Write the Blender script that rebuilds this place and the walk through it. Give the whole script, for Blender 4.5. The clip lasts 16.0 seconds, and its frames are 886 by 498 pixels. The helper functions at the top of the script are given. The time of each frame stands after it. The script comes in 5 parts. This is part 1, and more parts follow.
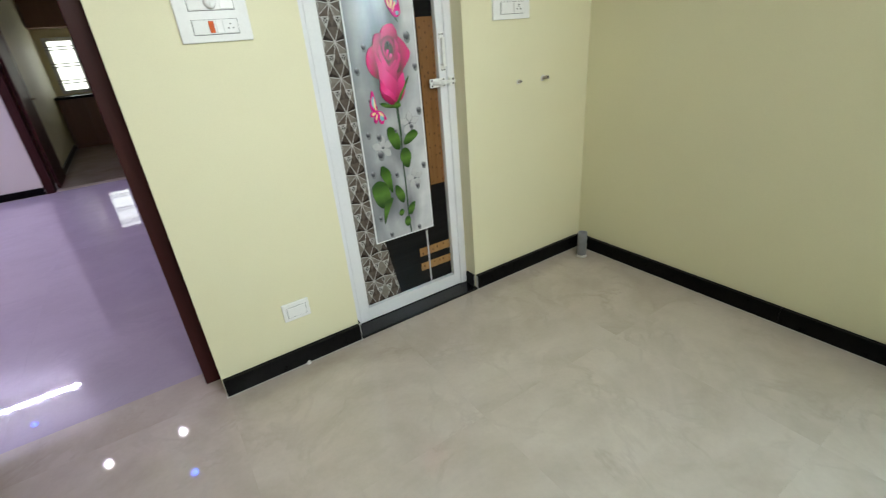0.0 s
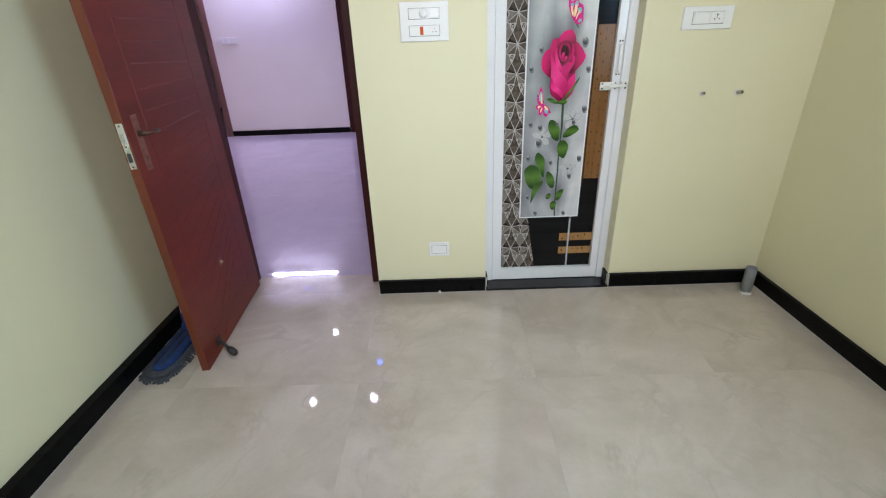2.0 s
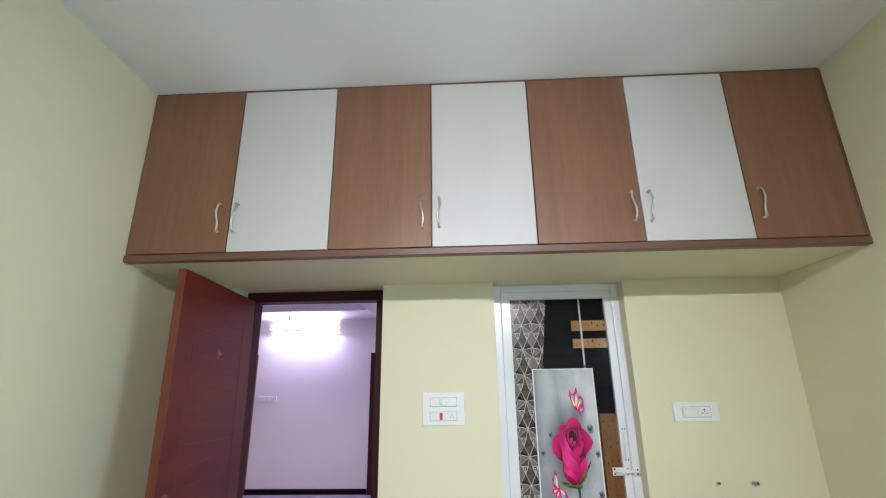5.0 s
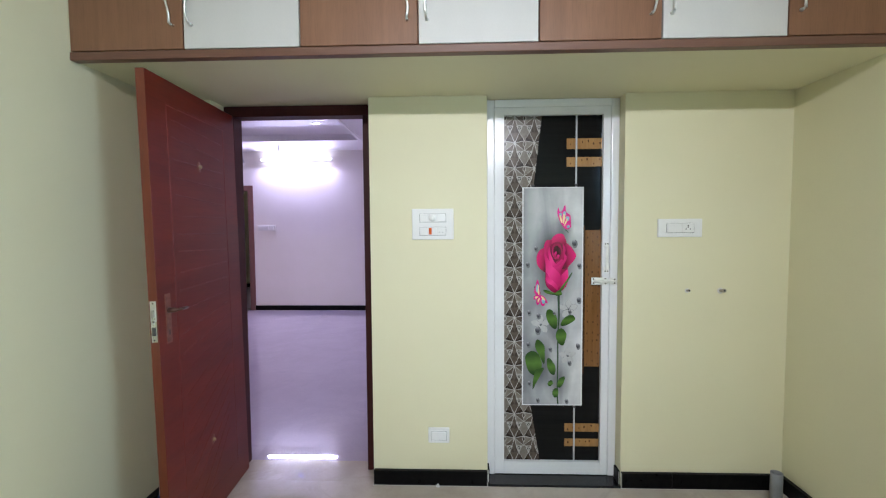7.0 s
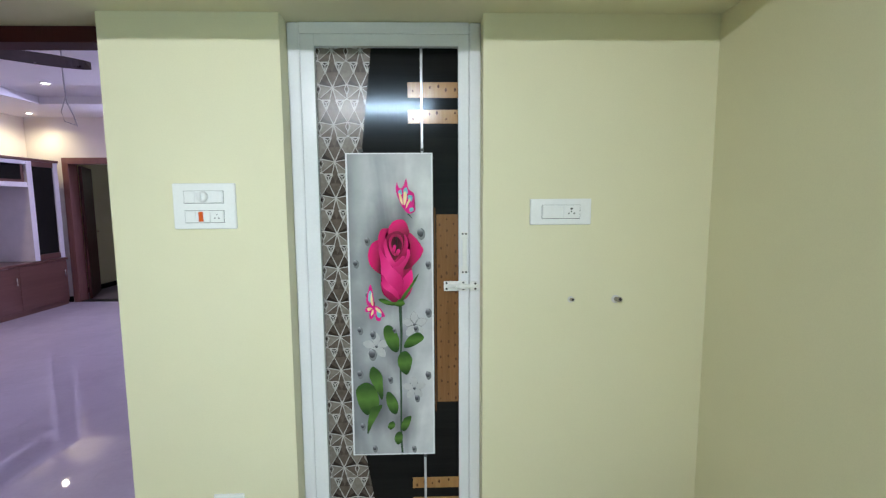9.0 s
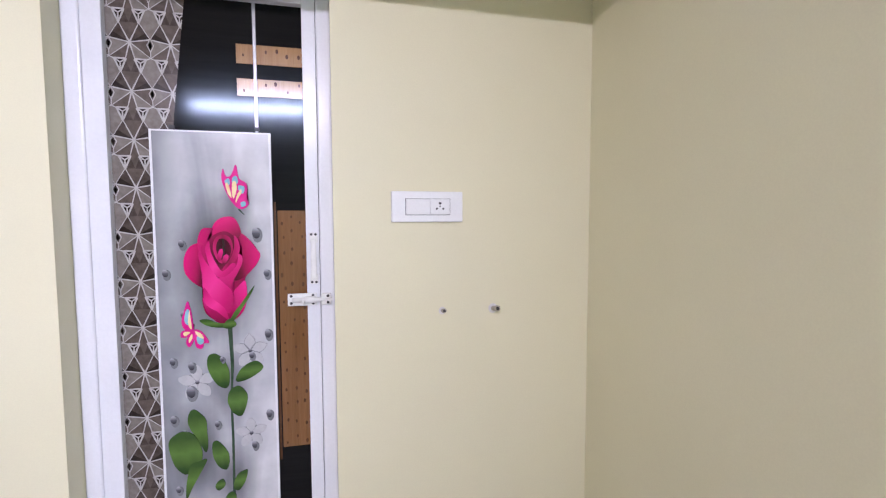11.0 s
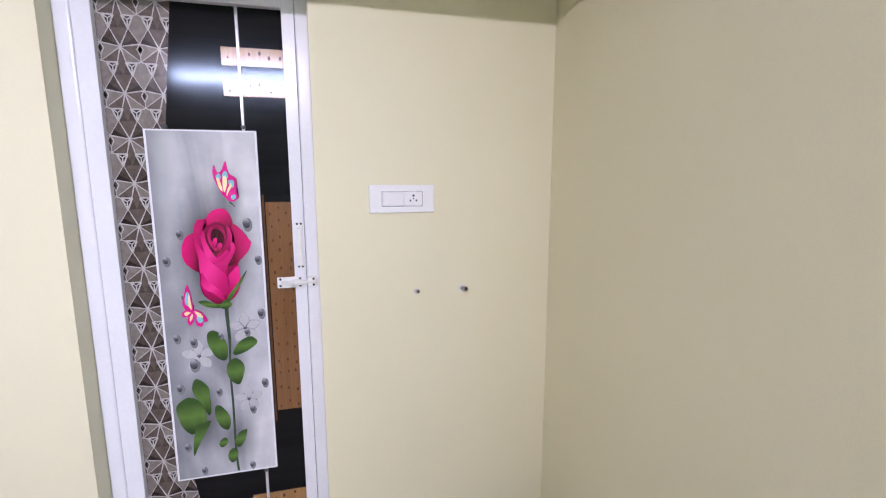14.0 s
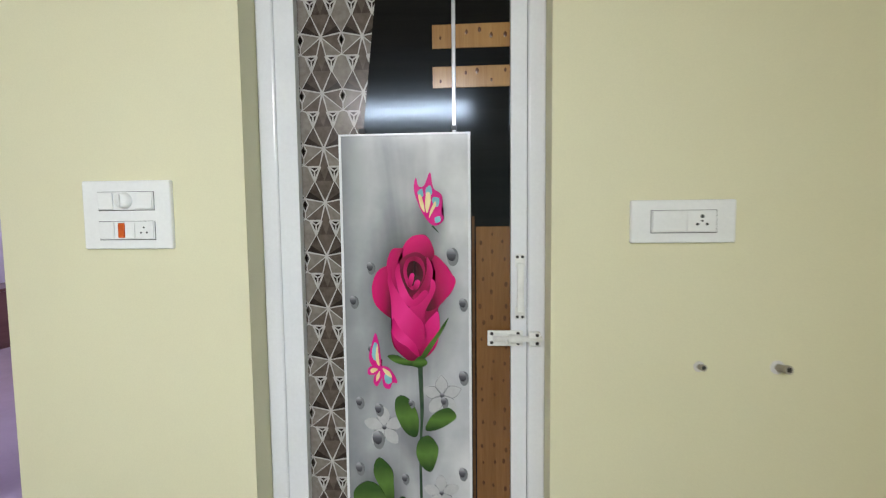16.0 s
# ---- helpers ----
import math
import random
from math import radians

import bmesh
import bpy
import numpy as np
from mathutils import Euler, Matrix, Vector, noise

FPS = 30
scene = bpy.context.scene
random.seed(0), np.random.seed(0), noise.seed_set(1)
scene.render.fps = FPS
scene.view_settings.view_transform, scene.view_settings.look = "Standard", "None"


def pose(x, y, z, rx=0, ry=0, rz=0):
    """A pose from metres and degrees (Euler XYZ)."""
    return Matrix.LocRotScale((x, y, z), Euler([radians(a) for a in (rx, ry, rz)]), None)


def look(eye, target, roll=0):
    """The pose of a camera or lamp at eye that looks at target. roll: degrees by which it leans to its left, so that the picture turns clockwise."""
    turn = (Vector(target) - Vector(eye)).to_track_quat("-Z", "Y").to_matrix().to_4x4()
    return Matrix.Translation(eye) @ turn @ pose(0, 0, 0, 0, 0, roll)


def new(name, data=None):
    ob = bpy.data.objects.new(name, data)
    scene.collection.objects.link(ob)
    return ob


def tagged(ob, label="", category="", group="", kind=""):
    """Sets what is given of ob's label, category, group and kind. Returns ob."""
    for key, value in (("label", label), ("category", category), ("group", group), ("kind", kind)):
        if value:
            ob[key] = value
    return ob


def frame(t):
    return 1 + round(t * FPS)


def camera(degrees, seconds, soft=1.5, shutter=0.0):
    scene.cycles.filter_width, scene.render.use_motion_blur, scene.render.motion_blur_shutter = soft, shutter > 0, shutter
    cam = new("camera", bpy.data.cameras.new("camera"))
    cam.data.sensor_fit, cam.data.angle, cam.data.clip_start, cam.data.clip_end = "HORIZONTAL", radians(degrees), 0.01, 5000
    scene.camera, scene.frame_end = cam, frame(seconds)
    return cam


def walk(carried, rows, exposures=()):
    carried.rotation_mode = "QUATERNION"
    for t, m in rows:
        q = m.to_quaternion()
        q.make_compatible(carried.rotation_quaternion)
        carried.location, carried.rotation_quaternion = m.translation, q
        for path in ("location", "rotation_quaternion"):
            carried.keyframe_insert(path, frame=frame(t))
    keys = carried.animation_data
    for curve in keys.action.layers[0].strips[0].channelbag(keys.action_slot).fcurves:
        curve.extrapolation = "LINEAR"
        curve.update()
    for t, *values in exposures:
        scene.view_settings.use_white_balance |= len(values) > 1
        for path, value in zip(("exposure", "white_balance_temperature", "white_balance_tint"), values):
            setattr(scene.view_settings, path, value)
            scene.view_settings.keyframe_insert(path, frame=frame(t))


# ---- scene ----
cam = camera(89.2, 16.0, soft=1.15, shutter=0.2)
PATH = [
    (0, (0.085, -0.008, 1.339), (1.045, 1.524, 0.483), -4.9),
    (0.5, (0.262, -0.068, 1.365), (0.773, 1.657, 0.492), -4.2),
    (1, (0.437, -0.302, 1.35), (0.563, 1.498, 0.486), -3.9),
    (1.5, (0.488, -0.465, 1.365), (0.502, 1.338, 0.499), -3.0),
    (2, (0.479, -0.538, 1.41), (0.457, 1.265, 0.545), -2.2),
    (2.5, (0.472, -0.615, 1.5), (0.422, 1.291, 0.895), -1.5),
    (3, (0.462, -0.705, 1.587), (0.409, 1.293, 1.505), -1.2),
    (3.5, (0.476, -0.769, 1.616), (0.42, 1.174, 2.085), -1.0),
    (5.8, (0.53, -0.703, 1.533), (0.442, 1.205, 2.127), -0.7),
    (6, (0.486, -0.69, 1.522), (0.424, 1.268, 1.924), -0.4),
    (6.5, (0.497, -0.669, 1.474), (0.424, 1.33, 1.47), -0.4),
    (7, (0.55, -0.637, 1.46), (0.475, 1.358, 1.351), -0.4),
    (7.5, (0.695, -0.496, 1.449), (0.603, 1.495, 1.282), -0.4),
    (8, (0.862, -0.272, 1.462), (0.82, 1.718, 1.27), -0.4),
    (8.5, (1.078, -0.05, 1.46), (1.082, 1.94, 1.26), -0.4),
    (8.7, (1.151, 0.026, 1.478), (1.168, 2.015, 1.264), -0.4),
    (11, (1.443, 0.4, 1.391), (1.901, 2.342, 1.262), -0.2),
    (11.5, (1.478, 0.402, 1.428), (1.965, 2.309, 1.077), -0.0),
    (12, (1.455, 0.391, 1.421), (1.946, 2.158, 0.623), -0.0),
    (12.5, (1.461, 0.395, 1.427), (1.927, 2.065, 0.429), -0.2),
    (13, (1.469, 0.378, 1.45), (1.93, 2.047, 0.448), -0.3),
    (13.5, (1.455, 0.292, 1.491), (1.958, 2.121, 0.858), -0.3),
    (14, (1.468, 0.235, 1.495), (1.961, 2.15, 1.195), -0.2),
    (14.5, (1.394, 0.24, 1.496), (1.838, 2.178, 1.281), -0.2),
    (15, (1.279, 0.288, 1.45), (1.573, 2.261, 1.296), -0.2),
    (15.5, (1.26, 0.465, 1.418), (1.332, 2.46, 1.292), -0.3),
    (16, (1.249, 0.756, 1.446), (1.118, 2.747, 1.309), -0.6),
]
EXPOSURES = [(0.0, 0.04, 6200, 8.0), (0.5, 0.05, 6150, 3.0), (1.5, 0.07, 6000, 12.0), (2.5, 0.02, 5950, 15.0), (7.0, -0.02, 5900, 13.0), (8.0, 0.01, 5850, 10.0), (8.5, 0.0, 5800, 3.0), (11.0, 0.28, 5720, 35.0), (12.5, 0.38, 5720, 35.0), (14.5, 0.25, 5720, 35.0),
             (15.0, 0.18, 5800, 30.0), (15.5, 0.06, 5850, 24.0), (16.0, -0.08, 6150, 14.0)]
walk(cam, [(t, look(eye, target, roll)) for t, eye, target, roll in PATH], EXPOSURES)

# ---- world, sun and lamps ----
world = bpy.data.worlds.new("daylight")
scene.world = world
world.use_nodes = True
wn = world.node_tree
sky = wn.nodes.new("ShaderNodeTexSky")
sky.sky_type, sky.sun_disc = "NISHITA", False
sky.sun_elevation, sky.sun_rotation = radians(52), radians(250)
wn.links.new(sky.outputs[0], wn.nodes["Background"].inputs[0])
wn.nodes["Background"].inputs[1].default_value = 0.1


def lamp(name, kind, m, energy, color=(1, 1, 1), size=(0.1, 0.1), **more):
    data = bpy.data.lights.new(name, kind)
    data.energy, data.color = energy, color
    if kind == "AREA":
        data.shape, data.size, data.size_y = "RECTANGLE", size[0], size[1]
    if kind == "SUN":
        data.angle = radians(0.5)
    if kind == "POINT":
        data.shadow_soft_size = size[0]
    if kind == "SPOT":
        data.shadow_soft_size, data.spot_size, data.spot_blend = size[0], radians(150), 1.0
    ob = new(name, data)
    ob.matrix_world = m
    return ob


# sun stands on the far side of the house: it does not reach into these rooms
lamp("sun", "SUN", look((-12, 2, 14), (0, 0, 0)), 3.0, (1, 0.95, 0.88))
# daylight in the bedroom window, in the room beyond the hall and in the kitchen
lamp("bedroom_window_daylight", "AREA", look((2.45, -0.77, 1.55), (0.0, -0.72, 0.9)), 36, (0.66, 0.88, 1.0), (0.78, 1.18))
lamp("far_room_window_daylight", "AREA", look((-4.62, 8.72, 1.5), (-3.0, 8.72, 1.2)), 4.5, (0.95, 1.0, 0.9), (0.7, 0.95))
lamp("kitchen_window_daylight", "AREA", look((-0.4, 11.24, 1.37), (-0.4, 9, 1.37)), 6.5, (1.0, 0.98, 0.84), (0.9, 0.92))
# tube lights
lamp("bedroom_tube_light_glow", "AREA", look((0.64, -1.45, 2.52), (0.60, 1.7, 1.12)), 21.5, (1.0, 0.965, 0.95), (1.15, 0.05)).data.spread = radians(102)
lamp("hall_tube_light_glow", "AREA", look((-2.2, 6.86, 2.55), (-2.2, 4.6, 0.6)), 52, (0.74, 0.67, 1.0), (1.2, 0.03))
# downlights of the hall ceiling: warm white and violet
HALL_DOWN = [(-1.33, 5.28, 2.8, 0), (-3.0, 5.36, 2.8, 0), (-1.31, 3.80, 2.8, 0), (-3.0, 3.80, 2.8, 0), (-0.55, 5.17, 2.72, 0), (-0.51, 3.76, 2.72, 0),
             (-0.515, 4.45, 2.72, 1), (-2.12, 6.56, 2.72, 1), (-4.28, 6.62, 2.72, 2), (-3.95, 5.3, 2.72, 2), (-3.95, 3.9, 2.72, 2)]
for x, y, z, tone in HALL_DOWN:
    lamp("downlight_beam", "SPOT", pose(x, y, z - 0.03), (9, 1.2, 30)[tone], ((0.90, 0.78, 1.0), (0.03, 0.12, 1.0), (1.0, 0.78, 0.45))[tone], (0.035, 0))

# ---- materials ----
def nodes_of(name):
    m = bpy.data.materials.new(name)
    m.use_nodes = True
    return m, m.node_tree, m.node_tree.nodes["Principled BSDF"]


def put(p, **values):
    for key, value in values.items():
        p.inputs[key.replace("_", " ")].default_value = value


def coords(nt, stretch=(1, 1, 1), scatter=0.0):
    """Object coordinates, stretched; scatter shifts them by each object's own random number."""
    tc = nt.nodes.new("ShaderNodeTexCoord")
    mp = nt.nodes.new("ShaderNodeMapping")
    mp.inputs["Scale"].default_value = stretch
    nt.links.new(tc.outputs["Object"], mp.inputs["Vector"])
    if scatter:
        info = nt.nodes.new("ShaderNodeObjectInfo")
        mul = nt.nodes.new("ShaderNodeMath")
        mul.operation = "MULTIPLY"
        mul.inputs[1].default_value = scatter
        nt.links.new(info.outputs["Random"], mul.inputs[0])
        nt.links.new(mul.outputs[0], mp.inputs["Location"])
    return mp.outputs["Vector"]


def noise_of(nt, vec, scale, detail=4.0, rough=0.55, distort=0.0):
    n = nt.nodes.new("ShaderNodeTexNoise")
    n.inputs["Scale"].default_value, n.inputs["Detail"].default_value = scale, detail
    n.inputs["Roughness"].default_value, n.inputs["Distortion"].default_value = rough, distort
    nt.links.new(vec, n.inputs["Vector"])
    return n.outputs["Fac"]


def ramp_of(nt, fac, stops):
    r = nt.nodes.new("ShaderNodeValToRGB")
    while len(r.color_ramp.elements) < len(stops):
        r.color_ramp.elements.new(0.5)
    for e, (at, c) in zip(r.color_ramp.elements, stops):
        e.position, e.color = at, (*c, 1) if len(c) == 3 else c
    nt.links.new(fac, r.inputs["Fac"])
    return r.outputs["Color"]


def mix_of(nt, fac, a, b, mode="MIX"):
    m = nt.nodes.new("ShaderNodeMix")
    m.data_type, m.blend_type = "RGBA", mode
    for value, at in ((fac, 0), (a, 6), (b, 7)):
        if hasattr(value, "links"):
            nt.links.new(value, m.inputs[at])
        else:
            m.inputs[at].default_value = value if at == 0 else (*value, 1)
    return m.outputs[2]


def bump_of(nt, p, height, strength, distance=0.002):
    b = nt.nodes.new("ShaderNodeBump")
    b.inputs["Strength"].default_value, b.inputs["Distance"].default_value = strength, distance
    nt.links.new(height, b.inputs["Height"])
    nt.links.new(b.outputs["Normal"], p.inputs["Normal"])


def surf(name, c1, c2, scale=4.0, rough=0.5, metal=0.0, bump=0.0, fine=120.0, stretch=(1, 1, 1), coat=0.0, scatter=0.0, spread=(0.3, 0.7), rough_vary=0.08):
    """A plain surface: two tones by coarse noise, fine grain in tone and relief, uneven gloss."""
    m, nt, p = nodes_of(name)
    vec = coords(nt, stretch, scatter)
    coarse = noise_of(nt, vec, scale)
    grain = noise_of(nt, vec, fine, 3.0)
    col = ramp_of(nt, coarse, [(spread[0], c1), (spread[1], c2)])
    tone = ramp_of(nt, grain, [(0.3, (0.975, 0.975, 0.975)), (0.7, (1.015, 1.015, 1.015))])
    nt.links.new(mix_of(nt, 1.0, col, tone, "MULTIPLY"), p.inputs["Base Color"])
    rr = nt.nodes.new("ShaderNodeMapRange")
    rr.inputs["To Min"].default_value, rr.inputs["To Max"].default_value = max(0.02, rough - rough_vary), rough + rough_vary
    nt.links.new(coarse, rr.inputs["Value"])
    nt.links.new(rr.outputs[0], p.inputs["Roughness"])
    put(p, Metallic=metal, Coat_Weight=coat)
    p.inputs["Coat Roughness"].default_value = 0.06
    if bump:
        bump_of(nt, p, grain, bump)
    return m


def wood(name, dark, light, along="z", rough=0.4, scale=1.0, coat=0.0, scatter=3.0, bump=0.15):
    """Laminate or veneer with long grain along one axis."""
    m, nt, p = nodes_of(name)
    long = {"x": (0.05, 1, 1), "y": (1, 0.05, 1), "z": (1, 1, 0.05)}[along]
    vec = coords(nt, long, scatter)
    streak = noise_of(nt, vec, 26 * scale, 6.0, 0.65, 0.6)
    broad = noise_of(nt, vec, 5 * scale, 3.0, 0.5, 0.8)
    fine = noise_of(nt, vec, 190 * scale, 2.0)
    col = mix_of(nt, 0.45, ramp_of(nt, streak, [(0.3, dark), (0.68, light)]), ramp_of(nt, broad, [(0.35, dark), (0.65, light)]))
    pores = ramp_of(nt, fine, [(0.33, (0.89, 0.89, 0.89)), (0.5, (1, 1, 1))])
    nt.links.new(mix_of(nt, 1.0, col, pores, "MULTIPLY"), p.inputs["Base Color"])
    put(p, Roughness=rough, Coat_Weight=coat)
    p.inputs["Coat Roughness"].default_value = 0.12
    bump_of(nt, p, streak, bump, 0.001)
    return m


def marble(name, base, warm, vein, rough, scatter=9.0):
    """Polished vitrified tile with soft clouds, faint veins and small stains."""
    m, nt, p = nodes_of(name)
    vec = coords(nt, (1, 1, 1), scatter)
    cloud = noise_of(nt, vec, 1.6, 5.0, 0.6, 0.9)
    mid = noise_of(nt, vec, 4.5, 4.0, 0.52, 0.9)
    thin = noise_of(nt, vec, 2.2, 5.0, 0.6, 0.7)
    speck = noise_of(nt, vec, 60, 3.0)
    col = ramp_of(nt, cloud, [(0.3, warm), (0.62, base)])
    col = mix_of(nt, 0.3, col, ramp_of(nt, mid, [(0.34, warm), (0.64, base)]))
    lines = ramp_of(nt, thin, [(0.455, (0, 0, 0)), (0.495, (1, 1, 1)), (0.535, (0, 0, 0))])
    keep = mix_of(nt, 1.0, lines, ramp_of(nt, mid, [(0.42, (0, 0, 0)), (0.72, (0.30, 0.30, 0.30))]), "MULTIPLY")
    col = mix_of(nt, keep, col, vein)
    col = mix_of(nt, 1.0, col, ramp_of(nt, speck, [(0.3, (0.98, 0.98, 0.98)), (0.6, (1.01, 1.01, 1.01))]), "MULTIPLY")
    nt.links.new(col, p.inputs["Base Color"])
    rr = nt.nodes.new("ShaderNodeMapRange")
    rr.inputs["To Min"].default_value, rr.inputs["To Max"].default_value = rough * 0.6, rough * 1.5
    nt.links.new(mid, rr.inputs["Value"])
    nt.links.new(rr.outputs[0], p.inputs["Roughness"])
    p.inputs["Specular IOR Level"].default_value = 0.65
    return m


def glow(name, color, strength):
    m, nt, p = nodes_of(name)
    put(p, Base_Color=(*color, 1), Emission_Color=(*color, 1), Emission_Strength=strength)
    return m


def print_fade(name, stops, rough=0.12, axis="Z", warp=0.0):
    """Glossy printed colour that runs through several tones across one piece."""
    m, nt, p = nodes_of(name)
    tc = nt.nodes.new("ShaderNodeTexCoord")
    sep = nt.nodes.new("ShaderNodeSeparateXYZ")
    src = tc.outputs["Generated"]
    if warp:
        n = nt.nodes.new("ShaderNodeTexNoise")
        n.inputs["Scale"].default_value = 2.2
        nt.links.new(src, n.inputs["Vector"])
        add = nt.nodes.new("ShaderNodeVectorMath")
        add.operation = "MULTIPLY_ADD"
        add.inputs[1].default_value = (warp, warp, warp)
        nt.links.new(n.outputs["Color"], add.inputs[0])
        nt.links.new(src, add.inputs[2])
        src = add.outputs[0]
    if isinstance(axis, str):
        nt.links.new(src, sep.inputs[0])
        along = sep.outputs[axis]
    else:
        dot = nt.nodes.new("ShaderNodeVectorMath")
        dot.operation = "DOT_PRODUCT"
        span = abs(axis[0]) + abs(axis[2])
        dot.inputs[1].default_value = (axis[0] / span, 0.0, axis[2] / span)
        nt.links.new(src, dot.inputs[0])
        shift = nt.nodes.new("ShaderNodeMath")
        shift.inputs[1].default_value = 0.5 - 0.5 * (1 + warp) * (axis[0] + axis[2]) / span
        nt.links.new(dot.outputs["Value"], shift.inputs[0])
        along = shift.outputs[0]
    nt.links.new(ramp_of(nt, along, stops), p.inputs["Base Color"])
    put(p, Roughness=rough)
    return m


WALL_PAINT = surf("pale_lime_wall_paint", (0.710, 0.675, 0.460), (0.740, 0.703, 0.490), 1.1, 0.62, bump=0.06, fine=260, rough_vary=0.05)
HALL_PAINT = surf("cream_hall_wall_paint", (0.80, 0.76, 0.72), (0.84, 0.80, 0.77), 1.3, 0.55, bump=0.06, fine=260)
CEILING_PAINT = surf("white_ceiling_paint", (0.80, 0.81, 0.80), (0.84, 0.84, 0.83), 1.0, 0.8, bump=0.08, fine=200)
GYPSUM = surf("white_gypsum_ceiling", (0.80, 0.79, 0.81), (0.84, 0.83, 0.84), 1.0, 0.6)
GRANITE = surf("black_polished_granite", (0.0025, 0.0025, 0.003), (0.006, 0.0055, 0.0055), 30, 0.3, bump=0.02, fine=400)
SILL_STONE = surf("dark_polished_sill_stone", (0.006, 0.006, 0.008), (0.014, 0.013, 0.015), 30, 0.14, bump=0.02, fine=400)
TILE = marble("beige_vitrified_tile", (0.57, 0.51, 0.45), (0.42, 0.36, 0.30), (0.27, 0.22, 0.17), 0.035)
HALL_TILE = marble("pale_vitrified_tile", (0.42, 0.37, 0.455), (0.37, 0.325, 0.40), (0.31, 0.27, 0.33), 0.026)
GROUT = surf("grey_beige_grout", (0.47, 0.42, 0.36), (0.53, 0.48, 0.42), 20, 0.8)
WHITE_GROUT = surf("pale_cement_joint", (0.48, 0.46, 0.42), (0.60, 0.58, 0.54), 40, 0.9)
RED_DOOR = wood("red_brown_painted_wood", (0.105, 0.012, 0.006), (0.178, 0.023, 0.011), "y", 0.36, 0.5, coat=0.0, bump=0.5)
RED_EDGE = wood("orange_brown_door_edge", (0.105, 0.020, 0.008), (0.155, 0.034, 0.012), "z", 0.42, 0.8)
DARK_FRAME = wood("dark_maroon_door_frame", (0.034, 0.006, 0.006), (0.056, 0.010, 0.009), "z", 0.5, 0.8, coat=0.0)
PINK_FRAME = wood("rosewood_door_frame", (0.15, 0.065, 0.06), (0.22, 0.10, 0.09), "z", 0.4, 0.8)
WALNUT = wood("walnut_brown_laminate", (0.175, 0.082, 0.042), (0.235, 0.114, 0.060), "z", 0.38, 1.6)
WALNUT_EDGE = wood("walnut_brown_edging", (0.11, 0.05, 0.032), (0.17, 0.08, 0.05), "x", 0.4, 1.2)
WHITE_LAM = surf("white_textured_laminate", (0.515, 0.50, 0.47), (0.545, 0.53, 0.50), 5, 0.45, bump=0.15, fine=330, stretch=(1, 1, 0.25))
CARCASS = surf("cabinet_carcass_board", (0.2, 0.1, 0.06), (0.25, 0.13, 0.08), 9, 0.6)
PVC = surf("white_pvc_profile", (0.72, 0.73, 0.755), (0.78, 0.785, 0.80), 3, 0.2, rough_vary=0.06)
PLASTIC = surf("white_switch_plastic", (0.80, 0.80, 0.79), (0.84, 0.84, 0.83), 8, 0.25, rough_vary=0.04)
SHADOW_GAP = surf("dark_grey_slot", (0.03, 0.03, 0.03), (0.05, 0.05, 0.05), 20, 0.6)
ORANGE = surf("orange_indicator", (0.52, 0.07, 0.008), (0.66, 0.12, 0.014), 60, 0.25)
CAP_PVC = surf("beige_plastic_cap", (0.30, 0.27, 0.21), (0.42, 0.38, 0.31), 60, 0.45)
GREY_PVC = surf("grey_pvc_pipe", (0.22, 0.235, 0.25), (0.30, 0.31, 0.33), 14, 0.42, bump=0.1, fine=90)
CEMENT = surf("white_cement_smear", (0.62, 0.6, 0.56), (0.75, 0.73, 0.7), 50, 0.9, bump=0.5)
STEEL = surf("brushed_steel", (0.60, 0.60, 0.58), (0.72, 0.72, 0.70), 30, 0.28, 0.95, stretch=(1, 1, 0.2))
WORN_STEEL = surf("worn_steel", (0.45, 0.42, 0.38), (0.62, 0.6, 0.56), 40, 0.4, 0.85)
BRASS = surf("antique_brass", (0.42, 0.30, 0.18), (0.55, 0.42, 0.28), 40, 0.3, 0.9)
LOCK_BROWN = surf("worn_copper_brown_metal", (0.20, 0.085, 0.06), (0.30, 0.15, 0.11), 50, 0.45, 0.6)
DARK_BRASS = surf("dark_bronze_metal", (0.09, 0.05, 0.035), (0.14, 0.08, 0.055), 40, 0.4, 0.7)
WHITE_METAL = surf("white_painted_metal", (0.70, 0.70, 0.67), (0.78, 0.78, 0.75), 40, 0.35, bump=0.1, fine=200)
RUBBER = surf("black_rubber", (0.012, 0.011, 0.011), (0.03, 0.026, 0.024), 40, 0.6)
BLUE_PAD = surf("blue_microfibre", (0.007, 0.026, 0.11), (0.012, 0.045, 0.17), 30, 0.9, bump=0.8, fine=350)
GREY_YARN = surf("grey_mop_yarn", (0.035, 0.04, 0.05), (0.07, 0.075, 0.09), 60, 0.95, bump=0.8, fine=300)
BLACK_LAM = wood("black_wood_print", (0.0055, 0.005, 0.0048), (0.013, 0.0115, 0.0105), "x", 0.11, 1.0, scatter=0, bump=0.03)
TAN_WOOD = wood("knotty_tan_wood_print", (0.27, 0.135, 0.042), (0.42, 0.235, 0.085), "z", 0.16, 2.2, bump=0.03)
TAN_DARK = wood("brown_wood_print", (0.15, 0.065, 0.020), (0.26, 0.125, 0.042), "z", 0.16, 2.2, bump=0.03)
KNOT = surf("brown_knot_print", (0.075, 0.032, 0.013), (0.11, 0.048, 0.018), 60, 0.18)
CHROME = surf("silver_strip_print", (0.48, 0.48, 0.50), (0.60, 0.60, 0.62), 30, 0.2, 0.2)
TV_LILAC = surf("lilac_white_laminate", (0.60, 0.56, 0.60), (0.66, 0.62, 0.66), 6, 0.35)
